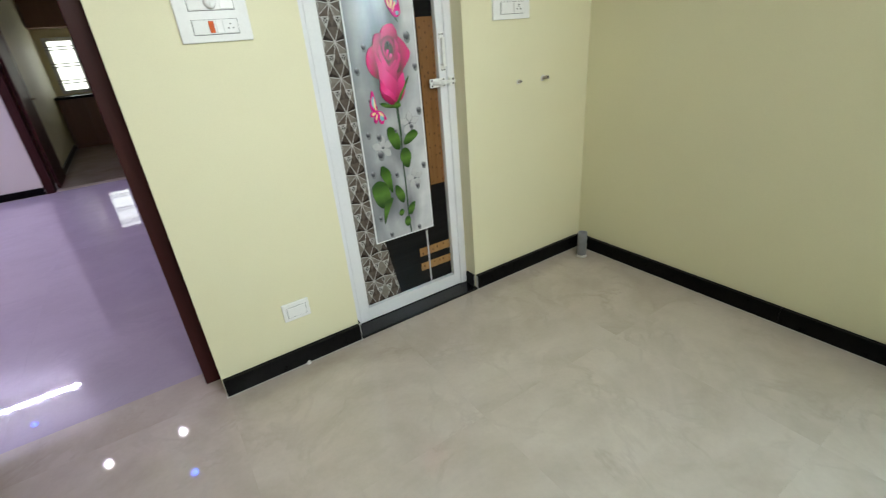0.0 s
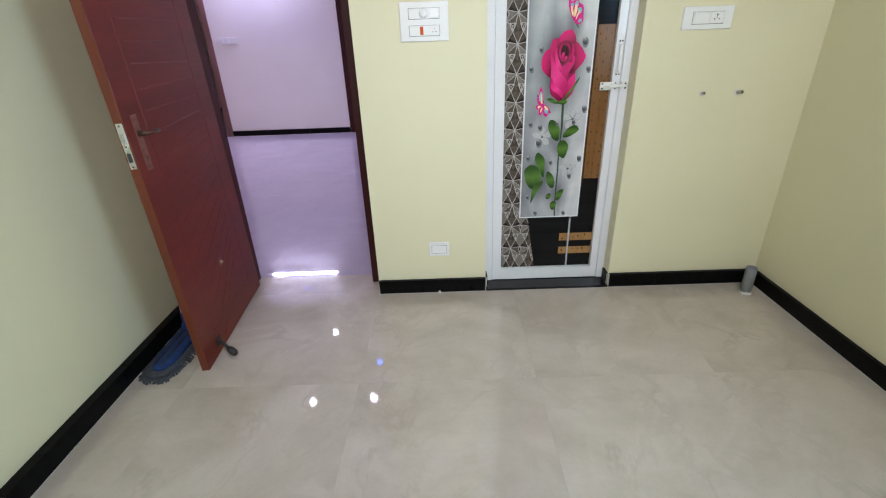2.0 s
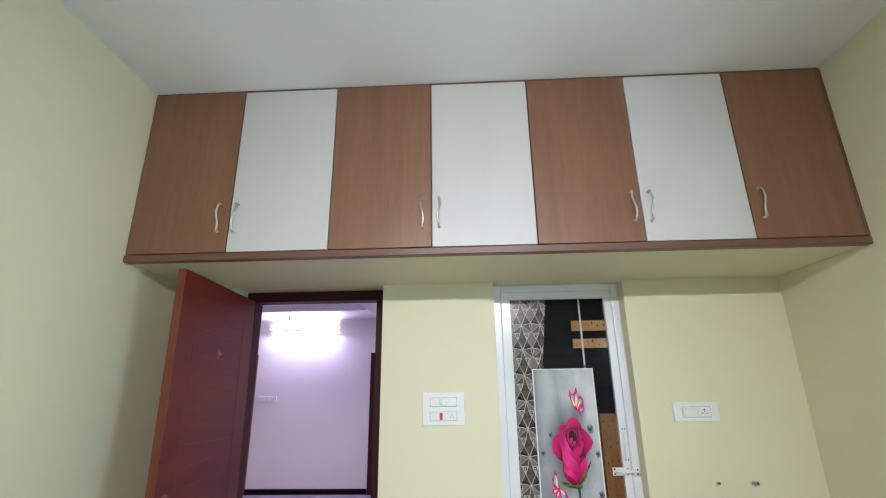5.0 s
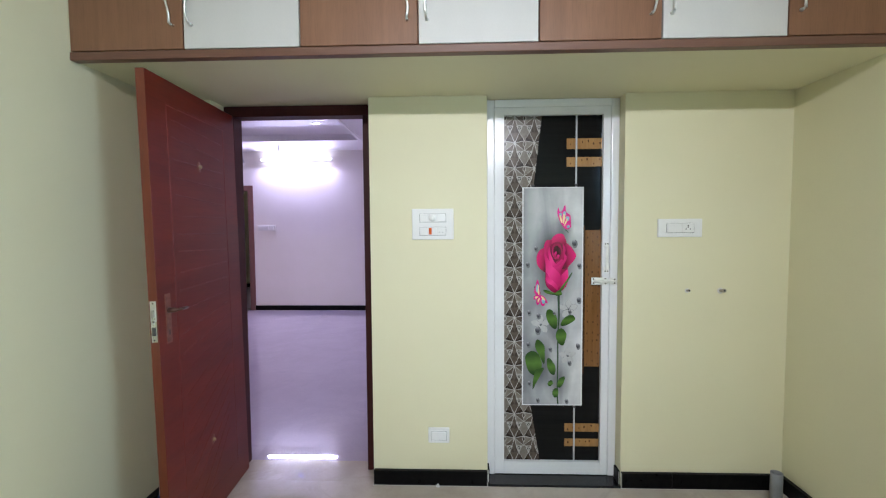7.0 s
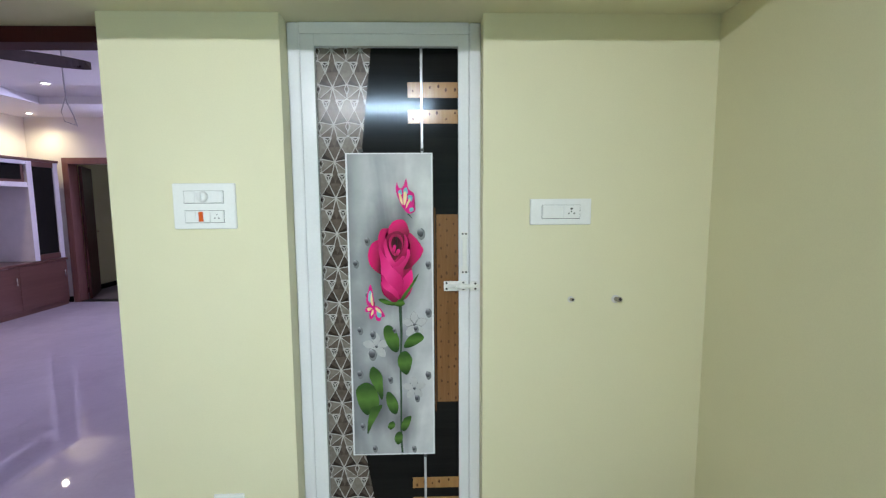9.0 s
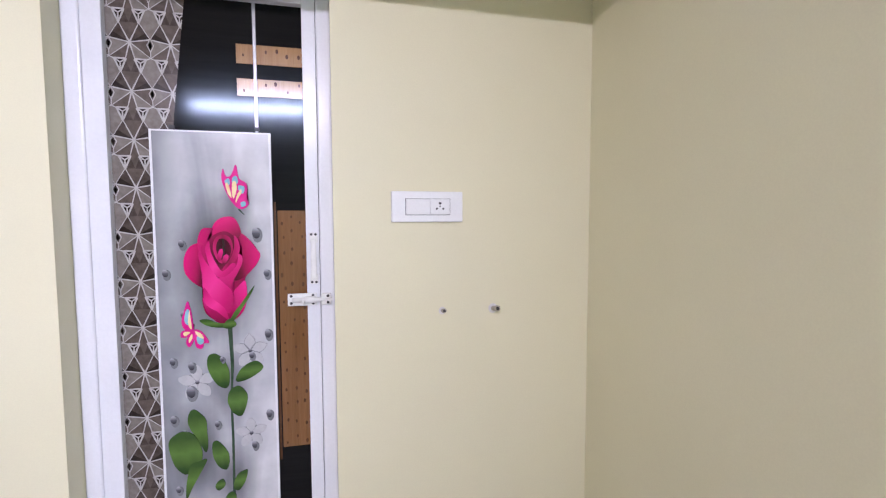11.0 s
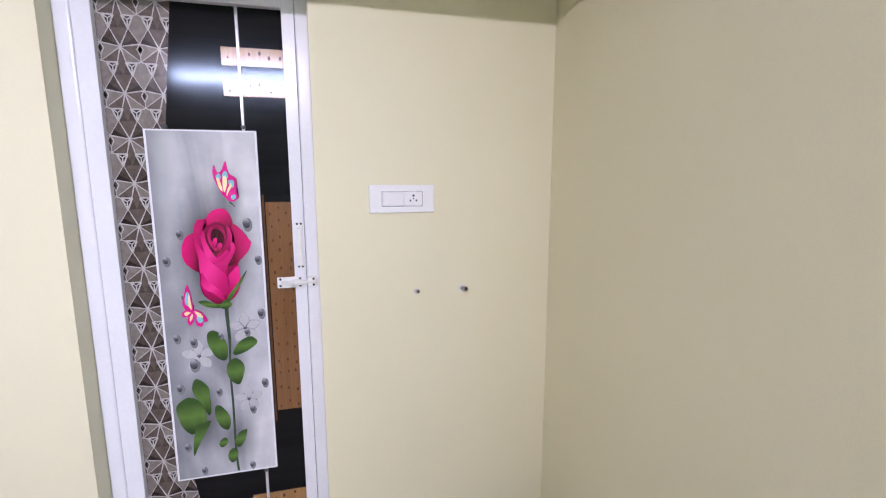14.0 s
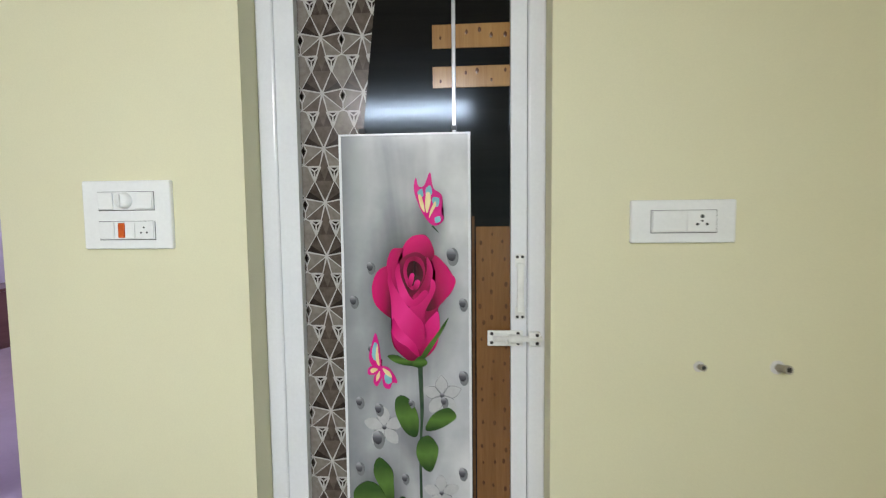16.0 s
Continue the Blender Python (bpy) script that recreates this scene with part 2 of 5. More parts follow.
TV_BROWN = wood("plum_brown_laminate", (0.10, 0.045, 0.04), (0.15, 0.07, 0.06), "y", 0.3, 1.4, coat=0.2)
FAN_BROWN = surf("dark_brown_fan_enamel", (0.03, 0.022, 0.02), (0.05, 0.038, 0.034), 10, 0.3)
CABLE_GREY = surf("grey_cable", (0.3, 0.3, 0.33), (0.4, 0.4, 0.43), 30, 0.5)
DARK_GLASS = surf("dark_tinted_glass", (0.008, 0.007, 0.008), (0.016, 0.014, 0.016), 3, 0.06)
TUBE_GLOW = glow("fluorescent_tube_glow", (0.88, 0.95, 1.0), 9)
HALL_TUBE_GLOW = glow("hall_tube_glow", (0.88, 0.84, 1.0), 30)
LED_WARM = glow("warm_led_glow", (1.0, 0.93, 0.82), 30)
LED_BLUE = glow("blue_led_glow", (0.04, 0.14, 1.0), 24)
glass_m, glass_t, glass_p = nodes_of("clear_glass")
put(glass_p, Base_Color=(0.95, 0.97, 0.96, 1), Roughness=0.0, IOR=1.45, Transmission_Weight=1.0)
GLASS = glass_m
GRANITE.node_tree.nodes["Principled BSDF"].inputs["Specular IOR Level"].default_value = 0.08
RED_DOOR.node_tree.nodes["Principled BSDF"].inputs["Specular IOR Level"].default_value = 0.3
DARK_FRAME.node_tree.nodes["Principled BSDF"].inputs["Specular IOR Level"].default_value = 0.25
SILL_STONE.node_tree.nodes["Principled BSDF"].inputs["Specular IOR Level"].default_value = 0.32
BLACK_LAM.node_tree.nodes["Principled BSDF"].inputs["Specular Tint"].default_value = (0.66, 0.84, 1.0, 1)
BLACK_LAM.node_tree.nodes["Principled BSDF"].inputs["Specular IOR Level"].default_value = 0.16

# ---- mesh helpers ----
def box(x0, x1, y0, y1, z0, z1, bevel=0.0, segments=2, bm=None):
    """A box with softened edges, added to bm."""
    out = bm or bmesh.new()
    b = bmesh.new()
    bmesh.ops.create_cube(b, size=1, matrix=Matrix.LocRotScale(((x0 + x1) / 2, (y0 + y1) / 2, (z0 + z1) / 2), None, (x1 - x0, y1 - y0, z1 - z0)))
    if bevel:
        bmesh.ops.bevel(b, geom=b.edges[:], offset=bevel, segments=segments, profile=0.5, affect="EDGES")
    return blend(out, b)


def blend(out, b):
    me = bpy.data.meshes.new("t")
    b.to_mesh(me)
    out.from_mesh(me)
    b.free()
    bpy.data.meshes.remove(me)
    return out


def turned(profile, m=Matrix(), steps=24, bm=None):
    """A body of revolution about its z axis: profile rows of (radius, height)."""
    out = bm or bmesh.new()
    rings = []
    for r, h in profile:
        if r < 1e-6:
            rings.append([out.verts.new(m @ Vector((0, 0, h)))])
        else:
            rings.append([out.verts.new(m @ Vector((r * math.cos(2 * math.pi * k / steps), r * math.sin(2 * math.pi * k / steps), h))) for k in range(steps)])
    for a, b in zip(rings, rings[1:]):
        for k in range(steps):
            q = [a[k % len(a)], a[(k + 1) % len(a)], b[(k + 1) % len(b)], b[k % len(b)]]
            q = [v for n, v in enumerate(q) if v not in q[:n]]
            if len(q) > 2:
                out.faces.new(q)
    return out


def tube(path, radius, steps=10, bm=None, flat=1.0):
    """A round bar along a path of points; flat squeezes it across."""
    out = bm or bmesh.new()
    pts = [Vector(p) for p in path]
    rings = []
    for n, p in enumerate(pts):
        d = (pts[min(n + 1, len(pts) - 1)] - pts[max(n - 1, 0)]).normalized()
        q = d.to_track_quat("Z", "Y")
        rings.append([out.verts.new(p + q @ Vector((radius * math.cos(2 * math.pi * k / steps), flat * radius * math.sin(2 * math.pi * k / steps), 0))) for k in range(steps)])
    for a, b in zip(rings, rings[1:]):
        for k in range(steps):
            out.faces.new((a[k], a[(k + 1) % steps], b[(k + 1) % steps], b[k]))
    out.faces.new(rings[0][::-1])
    out.faces.new(rings[-1])
    return out


def place_of(ob):
    """World place of a thing built with no turn."""
    at = Vector()
    while ob:
        at += ob.location
        ob = ob.parent
    return at


def part(name, bm, material, parent=None, label="", smooth=False):
    """Links a bmesh, given in world metres, as ONE mesh under a thing or part, or at top level."""
    bmesh.ops.recalc_face_normals(bm, faces=bm.faces[:])
    if parent:
        bmesh.ops.translate(bm, verts=bm.verts[:], vec=-place_of(parent))
    me = bpy.data.meshes.new(name)
    bm.to_mesh(me)
    bm.free()
    me.materials.append(material)
    if smooth:
        for f in me.polygons:
            f.use_smooth = True
    ob = new(name, me)
    if parent:
        ob.parent = parent
    return tagged(ob, label)


def thing(name, at, label, category, group="", kind=""):
    ob = new(name)
    ob.location = at
    ob.empty_display_size = 0.1
    return tagged(ob, label, category, group, kind)


def structure(name, bm, material, label, category=""):
    return tagged(part(name, bm, material), label, category or name.split("_")[0], "", "structure")


# ---- plan, in metres ----
LEFT, RIGHT, NORTH, SOUTH = -1.05, 2.305, 1.82, -1.55   # bedroom wall faces
CEIL, SOFFIT, LOFT_Y = 3.06, 2.15, 1.213                # ceiling, underside and front of the loft
BACK = 2.05                                             # hall face of the door wall
D1_L, D1_R = -0.812, 0.058                              # doorway to the hall
D2_L, D2_R = 0.699, 1.433                               # recess of the bathroom door
HALL_L, HALL_R, FAR = -4.65, 0.15, 6.95
FAR2 = FAR + 0.15
W1, W2 = -1.17, -0.37                                   # bedroom window along the east wall
WC = (W1 + W2) / 2

# ---- walls ----
b = bmesh.new()
for x0, x1, z0, z1 in ((LEFT - 0.2, D1_L, 0, SOFFIT), (D1_R, D2_L, 0, SOFFIT), (D2_R, RIGHT + 0.2, 0, SOFFIT), (LEFT - 0.2, RIGHT + 0.2, SOFFIT, CEIL)):
    box(x0, x1, NORTH, BACK, z0, z1, bm=b)
structure("wall_north", b, WALL_PAINT, "pale lime-yellow painted bedroom wall with two doorways", "wall")
structure("wall_west", box(LEFT - 0.2, LEFT, SOUTH, NORTH, 0, CEIL), WALL_PAINT, "pale lime-yellow painted bedroom wall behind the door", "wall")
b = bmesh.new()
for y0, y1, z0, z1 in ((SOUTH, W1, 0, CEIL), (W2, NORTH, 0, CEIL), (W1, W2, 0, 0.9), (W1, W2, 2.1, CEIL)):
    box(RIGHT, RIGHT + 0.2, y0, y1, z0, z1, bm=b)
structure("wall_east", b, WALL_PAINT, "pale lime-yellow painted plain bedroom wall", "wall")
structure("wall_south", box(LEFT - 0.2, RIGHT + 0.2, SOUTH - 0.2, SOUTH, 0, CEIL), WALL_PAINT, "pale lime-yellow painted bedroom back wall", "wall")
structure("ceiling", box(LEFT - 0.2, RIGHT + 0.2, SOUTH - 0.2, BACK, CEIL, CEIL + 0.15), CEILING_PAINT, "plain white painted bedroom ceiling")
structure("loft_slab", box(LEFT, RIGHT, LOFT_Y + 0.02, NORTH, SOFFIT, SOFFIT + 0.03), WALL_PAINT, "pale yellow underside of the storage loft", "loft")
# hall, far room and kitchen shells
b = bmesh.new()
HD_L, HD_R, KD_L, KD_R, DOOR_H = -4.07, -3.06, -0.96, -0.02, 2.06
for x0, x1, z0, z1 in ((HALL_L - 0.15, HD_L, 0, CEIL), (HD_L, HD_R, DOOR_H, CEIL), (HD_R, KD_L, 0, CEIL), (KD_L, KD_R, DOOR_H, CEIL), (KD_R, HALL_R + 0.15, 0, CEIL)):
    box(x0, x1, FAR, FAR2, z0, z1, bm=b)
structure("wall_hall_far", b, HALL_PAINT, "cream painted far wall of the living hall with two doorways", "wall")
structure("wall_hall_left", box(HALL_L - 0.15, HALL_L, BACK - 0.2, FAR, 0, CEIL), HALL_PAINT, "cream painted hall wall behind the television unit", "wall")
structure("wall_hall_right", box(HALL_R, HALL_R + 0.1, BACK, FAR, 0, CEIL), HALL_PAINT, "cream painted hall wall", "wall")
structure("wall_hall_near", box(HALL_L - 0.15, LEFT - 0.2, BACK - 0.2, BACK, 0, CEIL), HALL_PAINT, "cream painted near wall of the living hall", "wall")
structure("wall_hall_cladding", box(LEFT - 0.2, D1_L - 0.002, BACK, BACK + 0.006, 0, CEIL), HALL_PAINT, "cream painted near wall of the living hall", "wall")
TRAY_L, TRAY_R, TRAY_N, TRAY_S = -3.62, -0.92, 6.0, 2.85
b = box(TRAY_L, TRAY_R, TRAY_S, TRAY_N, 2.8, 2.95)
for x0, x1, y0, y1 in ((HALL_L, TRAY_L, BACK, FAR), (TRAY_R, HALL_R, BACK, FAR), (TRAY_L, TRAY_R, TRAY_N, FAR), (TRAY_L, TRAY_R, BACK, TRAY_S)):
    box(x0, x1, y0, y1, 2.72, 2.95, 0.004, 1, bm=b)
structure("ceiling_hall", b, GYPSUM, "white gypsum false ceiling with a raised centre tray", "ceiling")
b = bmesh.new()
for x0, x1, y0, y1 in ((TRAY_L - 0.03, TRAY_L + 0.02, TRAY_S, TRAY_N), (TRAY_R - 0.02, TRAY_R + 0.03, TRAY_S, TRAY_N), (TRAY_L, TRAY_R, TRAY_N - 0.02, TRAY_N + 0.03)):
    box(x0, x1, y0, y1, 2.705, 2.722, 0.004, 1, bm=b)
structure("trim_ceiling_tray", b, GYPSUM, "thin white moulding round the ceiling tray", "trim")
# far room
ROOM_L = -4.5
b = bmesh.new()
for y0, y1, z0, z1 in ((FAR2, 8.38, 0, CEIL), (9.06, 10.6, 0, CEIL), (8.38, 9.06, 0, 1.02), (8.38, 9.06, 2.0, CEIL)):
    box(ROOM_L - 0.15, ROOM_L, y0, y1, z0, z1, bm=b)
structure("wall_far_room_left", b, WALL_PAINT, "pale yellow painted wall with a barred window", "wall")
structure("wall_far_room_back", box(ROOM_L - 0.15, -1.1, 10.6, 10.75, 0, CEIL), WALL_PAINT, "pale yellow painted back wall of the far room", "wall")
structure("wall_partition", box(-1.1, -0.96, FAR2, 11.3, 0, CEIL), WALL_PAINT, "pale yellow painted partition beside the kitchen", "wall")
structure("ceiling_far_room", box(ROOM_L - 0.15, -1.1, FAR2, 10.75, CEIL, CEIL + 0.1), CEILING_PAINT, "plain white ceiling of the far room", "ceiling")
# kitchen
KB = 11.1
b = bmesh.new()
for x0, x1, z0, z1 in ((-0.96, -0.86, 0, CEIL), (0.06, 1.4, 0, CEIL), (-0.86, 0.06, 0, 0.9), (-0.86, 0.06, 1.84, CEIL)):
    box(x0, x1, KB, KB + 0.15, z0, z1, bm=b)
structure("wall_kitchen_back", b, WALL_PAINT, "pale yellow painted kitchen wall with a window", "wall")
structure("wall_kitchen_right", box(1.4, 1.5, FAR2, KB + 0.15, 0, CEIL), WALL_PAINT, "pale yellow painted kitchen side wall", "wall")
structure("wall_kitchen_front", box(HALL_R + 0.15, 1.5, FAR, FAR2, 0, CEIL), WALL_PAINT, "pale yellow painted kitchen front wall", "wall")
structure("ceiling_kitchen", box(-0.96, 1.5, FAR2, KB + 0.15, CEIL, CEIL + 0.1), CEILING_PAINT, "plain white kitchen ceiling", "ceiling")
# bathroom shell behind its door, closed
structure("wall_bathroom_side", box(RIGHT, RIGHT + 0.2, BACK, 3.4, 0, CEIL), HALL_PAINT, "plain closing side wall of the bathroom", "wall")
structure("ceiling_bathroom", box(HALL_R + 0.1, RIGHT + 0.2, BACK, 3.5, CEIL, CEIL + 0.1), CEILING_PAINT, "plain white bathroom ceiling", "ceiling")
structure("floor_bathroom", box(HALL_R + 0.1, RIGHT + 0.2, BACK, 3.5, -0.12, -0.01), HALL_TILE, "plain tiled bathroom floor", "floor")
structure("wall_bathroom", box(HALL_R + 0.1, RIGHT + 0.2, 3.4, 3.5, 0, CEIL), HALL_PAINT, "plain closing wall of the bathroom", "wall")

# ---- floors: beds here, tiles at the end of the file ----
floor = structure("floor", box(LEFT - 0.2, RIGHT + 0.2, SOUTH - 0.2, BACK, -0.12, -0.0008), GROUT, "polished beige marble-look vitrified tile floor", "floor")
hall_floor = structure("floor_hall", box(HALL_L - 0.15, HALL_R + 0.1, BACK, FAR2, -0.12, -0.0008), GROUT, "polished pale vitrified tile floor of the hall", "floor")
structure("floor_far_room", box(ROOM_L - 0.15, -1.1, FAR2, 10.75, -0.12, 0), HALL_TILE, "polished tile floor of the far room", "floor")
structure("floor_kitchen", box(-1.1, 1.5, FAR2, KB + 0.15, -0.12, 0), TILE, "polished beige tile floor of the kitchen", "floor")

# ---- baseboards: black granite strips with pale joints ----
BH, BD = 0.085, 0.024


def baseboard(x0, x1, y0, y1, joints=()):
    """One run along a wall, cut at the joints (places along its longer side)."""
    along_x = x1 - x0 > y1 - y0
    lo, hi = (x0, x1) if along_x else (y0, y1)
    cuts = [lo, *joints, hi]
    bed = box(x0 + (0.001 if along_x else 0.004), x1 - (0.001 if along_x else 0.004), y0 + (0.004 if along_x else 0.001), y1 - (0.004 if along_x else 0.001), 0.0, BH - 0.003)
    box(x0 - 0.003, x1 + 0.003, y0 - 0.003, y1 + 0.003, -0.002, 0.0022, bm=bed)
    run = structure("baseboard", bed, WHITE_GROUT, "black polished granite skirting with pale cement joints", "baseboard")
    for a, c in zip(cuts, cuts[1:]):
        if along_x:
            q = box(a + (0.003 if a == lo else 0.0003), c - (0.003 if c == hi else 0.0003), y0, y1, 0.001, BH, 0.002, 1)
        else:
            q = box(x0, x1, a + (0.003 if a == lo else 0.0003), c - (0.003 if c == hi else 0.0003), 0.001, BH, 0.002, 1)
        part("skirting_strip", q, GRANITE, run)


baseboard(D1_R, D2_L, NORTH - BD, NORTH)
baseboard(D2_R, RIGHT - BD, NORTH - BD, NORTH, (1.708,))
baseboard(RIGHT - BD, RIGHT, SOUTH, NORTH, (-0.75, 0.0, 0.62))
baseboard(LEFT, LEFT + 0.046, SOUTH, NORTH, (-0.9, -0.25, 0.45, 1.1))
baseboard(LEFT + 0.046, D1_L, NORTH - BD, NORTH)
baseboard(D2_L, D2_L + 0.012, NORTH, 1.895)
baseboard(D2_R - 0.012, D2_R, NORTH, 1.895)
baseboard(HD_R + 0.08, KD_L - 0.08, FAR - BD, FAR, (-2.4, -1.7))
baseboard(HALL_L, HD_L - 0.08, FAR - BD, FAR)
baseboard(HALL_L, HALL_L + BD, BACK, 5.0)
baseboard(HALL_R - BD, HALL_R, BACK, FAR - BD)
baseboard(ROOM_L, ROOM_L + BD, FAR2, 10.6, (8.0, 9.0))
baseboard(-0.96, -0.96 + BD, FAR2, 10.5)

q = turned([(0.0, 0.016), (0.006, 0.013), (0.009, 0.004), (0.011, 0.0), (0.0, 0.0)], pose(0.421, NORTH - BD - 0.004, 0), 16)
for v in q.verts:
    v.co += Vector((1, 0.5, 0)) * 0.003 * noise.noise(v.co * 110)
structure("trim_cement_dab", q, CEMENT, "small white cement dab at the foot of the skirting", "trim")

# ---- the bedroom's unseen window: opening, frame and glass ----
win = tagged(thing("window_1", (RIGHT + 0.1, WC, 0.9), "white framed bedroom window with clear glass", "window"), kind="structure")
b = bmesh.new()
for y0, y1, z0, z1 in ((W1, W1 + 0.05, 0.9, 2.1), (W2 - 0.05, W2, 0.9, 2.1), (W1 + 0.05, W2 - 0.05, 0.9, 0.95), (W1 + 0.05, W2 - 0.05, 2.05, 2.1), (WC - 0.025, WC + 0.025, 0.95, 2.05)):
    box(RIGHT + 0.07, RIGHT + 0.13, y0, y1, z0, z1, 0.004, 1, bm=b)
part("window_frame", b, PVC, win)
for y0, y1 in ((W1 + 0.05, WC - 0.025), (WC + 0.025, W2 - 0.05)):
    pane = part("pane", box(RIGHT + 0.097, RIGHT + 0.103, y0, y1, 0.95, 2.05), GLASS, win)
    pane.visible_shadow = False

# ---- loft cabinets above the doors ----
SW = (RIGHT - LEFT) / 7
SH_Z0, SH_Z1 = 2.182, 3.045
structure("trim_loft_edge", box(LEFT, RIGHT, LOFT_Y - 0.022, LOFT_Y + 0.02, 2.144, 2.178, 0.004), WALNUT_EDGE, "walnut-brown edging strip under the loft cabinets", "trim")


def wavy_handle(parent, x, z, side):
    """A slim S-curved bar with two feet."""
    y = LOFT_Y - 0.03
    path = []
    for n in range(17):
        s = n / 16
        path.append((x + 0.0055 * math.sin(2 * math.pi * s) * side, y - 0.012 - 0.014 * math.sin(math.pi * s), z - 0.072 + 0.144 * s))
    b = tube(path, 0.0052, 10, flat=0.75)
    for zz in (z - 0.07, z + 0.07):
        turned([(0.0, 0.0), (0.0075, 0.0), (0.0068, 0.006), (0.0050, 0.016), (0.0, 0.016)], pose(x, LOFT_Y - 0.018, zz, 90), 12, bm=b)
    return part("handle", b, STEEL, parent, "slim wavy brushed steel handle", True)


def loft_cabinet(n0, count, label):
    x0 = LEFT + n0 * SW
    unit = thing("loft_cabinet", (x0 + count * SW / 2, LOFT_Y, 2.182), label, "cabinet", "cabinets along the loft")
    part("carcass", box(x0 + 0.002, x0 + count * SW - 0.002, LOFT_Y + 0.004, NORTH - 0.002, 2.184, CEIL - 0.004), CARCASS, unit)
    for k in range(count):
        n = n0 + k
        a, c = LEFT + n * SW + 0.0025, LEFT + (n + 1) * SW - 0.0025
        if n == 6:
            c -= 0.012
        m = WALNUT if n % 2 == 0 else WHITE_LAM
        door = part("door", box(a, c, LOFT_Y - 0.018, LOFT_Y, SH_Z0, SH_Z1, 0.002, 1), m, unit, "walnut-brown laminate door" if n % 2 == 0 else "off-white textured laminate door")
        right_hand = n in (0, 2, 4)
        wavy_handle(door, c - 0.041 if right_hand else a + (0.043 if n == 6 else 0.033), SH_Z0 + 0.165, 1 if right_hand else -1)
    return unit


for n0 in (0, 2, 4):
    loft_cabinet(n0, 2, "loft cabinet with one walnut-brown and one off-white laminate door")
loft_cabinet(6, 1, "single walnut-brown loft cabinet in the ceiling corner")
structure("trim_loft_top", box(LEFT, RIGHT, LOFT_Y - 0.012, LOFT_Y + 0.003, SH_Z1 + 0.002, CEIL, 0.002, 1), WALNUT_EDGE, "thin brown strip between loft cabinets and ceiling", "trim")
structure("trim_loft_end", box(RIGHT - 0.013, RIGHT, LOFT_Y - 0.02, LOFT_Y + 0.003, SH_Z0, SH_Z1, 0.002, 1), WALNUT_EDGE, "brown filler strip beside the wall", "trim")

# ---- door to the hall: dark frame, red-brown leaf standing open ----
d1 = thing("door_1", (D1_L + 0.06, 1.95, 0), "open red-brown panelled wooden door in a dark maroon frame", "door", kind="structure")
F1, F2 = 1.95, BACK
part("jamb", box(D1_L, D1_L + 0.058, F1, F2, 0, SOFFIT - 0.062, 0.004), DARK_FRAME, d1)
part("jamb", box(D1_R - 0.062, D1_R, F1, F2, 0, SOFFIT - 0.062, 0.004), DARK_FRAME, d1)
part("head", box(D1_L, D1_R, F1, F2, SOFFIT - 0.062, SOFFIT - 0.002, 0.004), DARK_FRAME, d1)
HINGE = Vector((-0.722, 1.945, 0.0))
LEAF_W, LEAF_T, LEAF_H = 0.806, 0.036, 2.092
SWING = Matrix.Translation(HINGE) @ Matrix.Rotation(math.atan2(-0.668 + 0.722, 1.945 - 1.141), 4, "Z") @ Matrix.Rotation(radians(-0.9), 4, "Y")
# in the leaf's own frame: u runs from the hinge to the free edge (towards -y), faces at x = 0 and -LEAF_T


def leafed(bm):
    bm.transform(SWING)
    return bm


leaf = part("leaf", leafed(box(-LEAF_T, 0, -LEAF_W, 0, 0.008, LEAF_H, 0.002, 1)), RED_DOOR, d1, "red-brown painted leaf with fine horizontal ribs")
part("leaf_edge", leafed(box(-LEAF_T + 0.001, -0.001, -LEAF_W - 0.0015, -LEAF_W + 0.001, 0.009, LEAF_H - 0.001)), RED_EDGE, leaf, "orange-brown varnished edge of the leaf")
# raised border mouldings and slanting ribs on the carved field
for u0, u1, z0, z1 in ((0.135, 0.147, 0.14, 1.98), (LEAF_W - 0.147, LEAF_W - 0.135, 0.14, 1.98)):
    part("moulding", leafed(box(-0.001, 0.0011, -u1, -u0, z0, z1, 0.0012, 1)), RED_DOOR, leaf)
for z0 in (0.128, 1.98):
    part("moulding", leafed(box(-0.001, 0.0011, -LEAF_W + 0.135, -0.135, z0, z0 + 0.012, 0.0012, 1)), RED_DOOR, leaf)
for n in range(22):
    zc = 0.20 + n * 0.0815
    rib = box(-0.001, 0.0015, -0.235, 0.235, -0.0024, 0.0024, 0.0009, 1)
    slant = 0.03 * math.sin(n * 2.1) + 0.75 * max(0.0, 1.2 - zc) - 0.12 * max(0.0, zc - 1.3)
    rib.transform(Matrix.Translation((0, -LEAF_W / 2, zc)) @ Matrix.Rotation(slant, 4, "X"))
    part("rib", leafed(rib), RED_DOOR, leaf)
for z in (0.385, 1.748):
    plate_m = pose(0, -0.412, z, 0, 90) @ Matrix.Diagonal((1.5, 1, 1, 1))
    part("stud_plate", leafed(turned([(0.0, 0.0026), (0.014, 0.0024), (0.018, 0.0)], plate_m, 20)), LOCK_BROWN, leaf, "oval worn brown plate", True)
    stud = turned([(0.0, 0.0), (0.0095, 0.0), (0.0090, 0.004), (0.0068, 0.010), (0.003, 0.0125), (0.0, 0.013)], pose(0.002, -0.412, z, 0, 90), 20)
    part("stud", leafed(stud), BRASS, leaf, "small round brass stud", True)
lock = part("lock_plate", leafed(box(-0.0005, 0.003, -LEAF_W + 0.05, -LEAF_W + 0.088, 0.965, 1.175, 0.0015)), LOCK_BROWN, leaf, "worn brown lock plate")
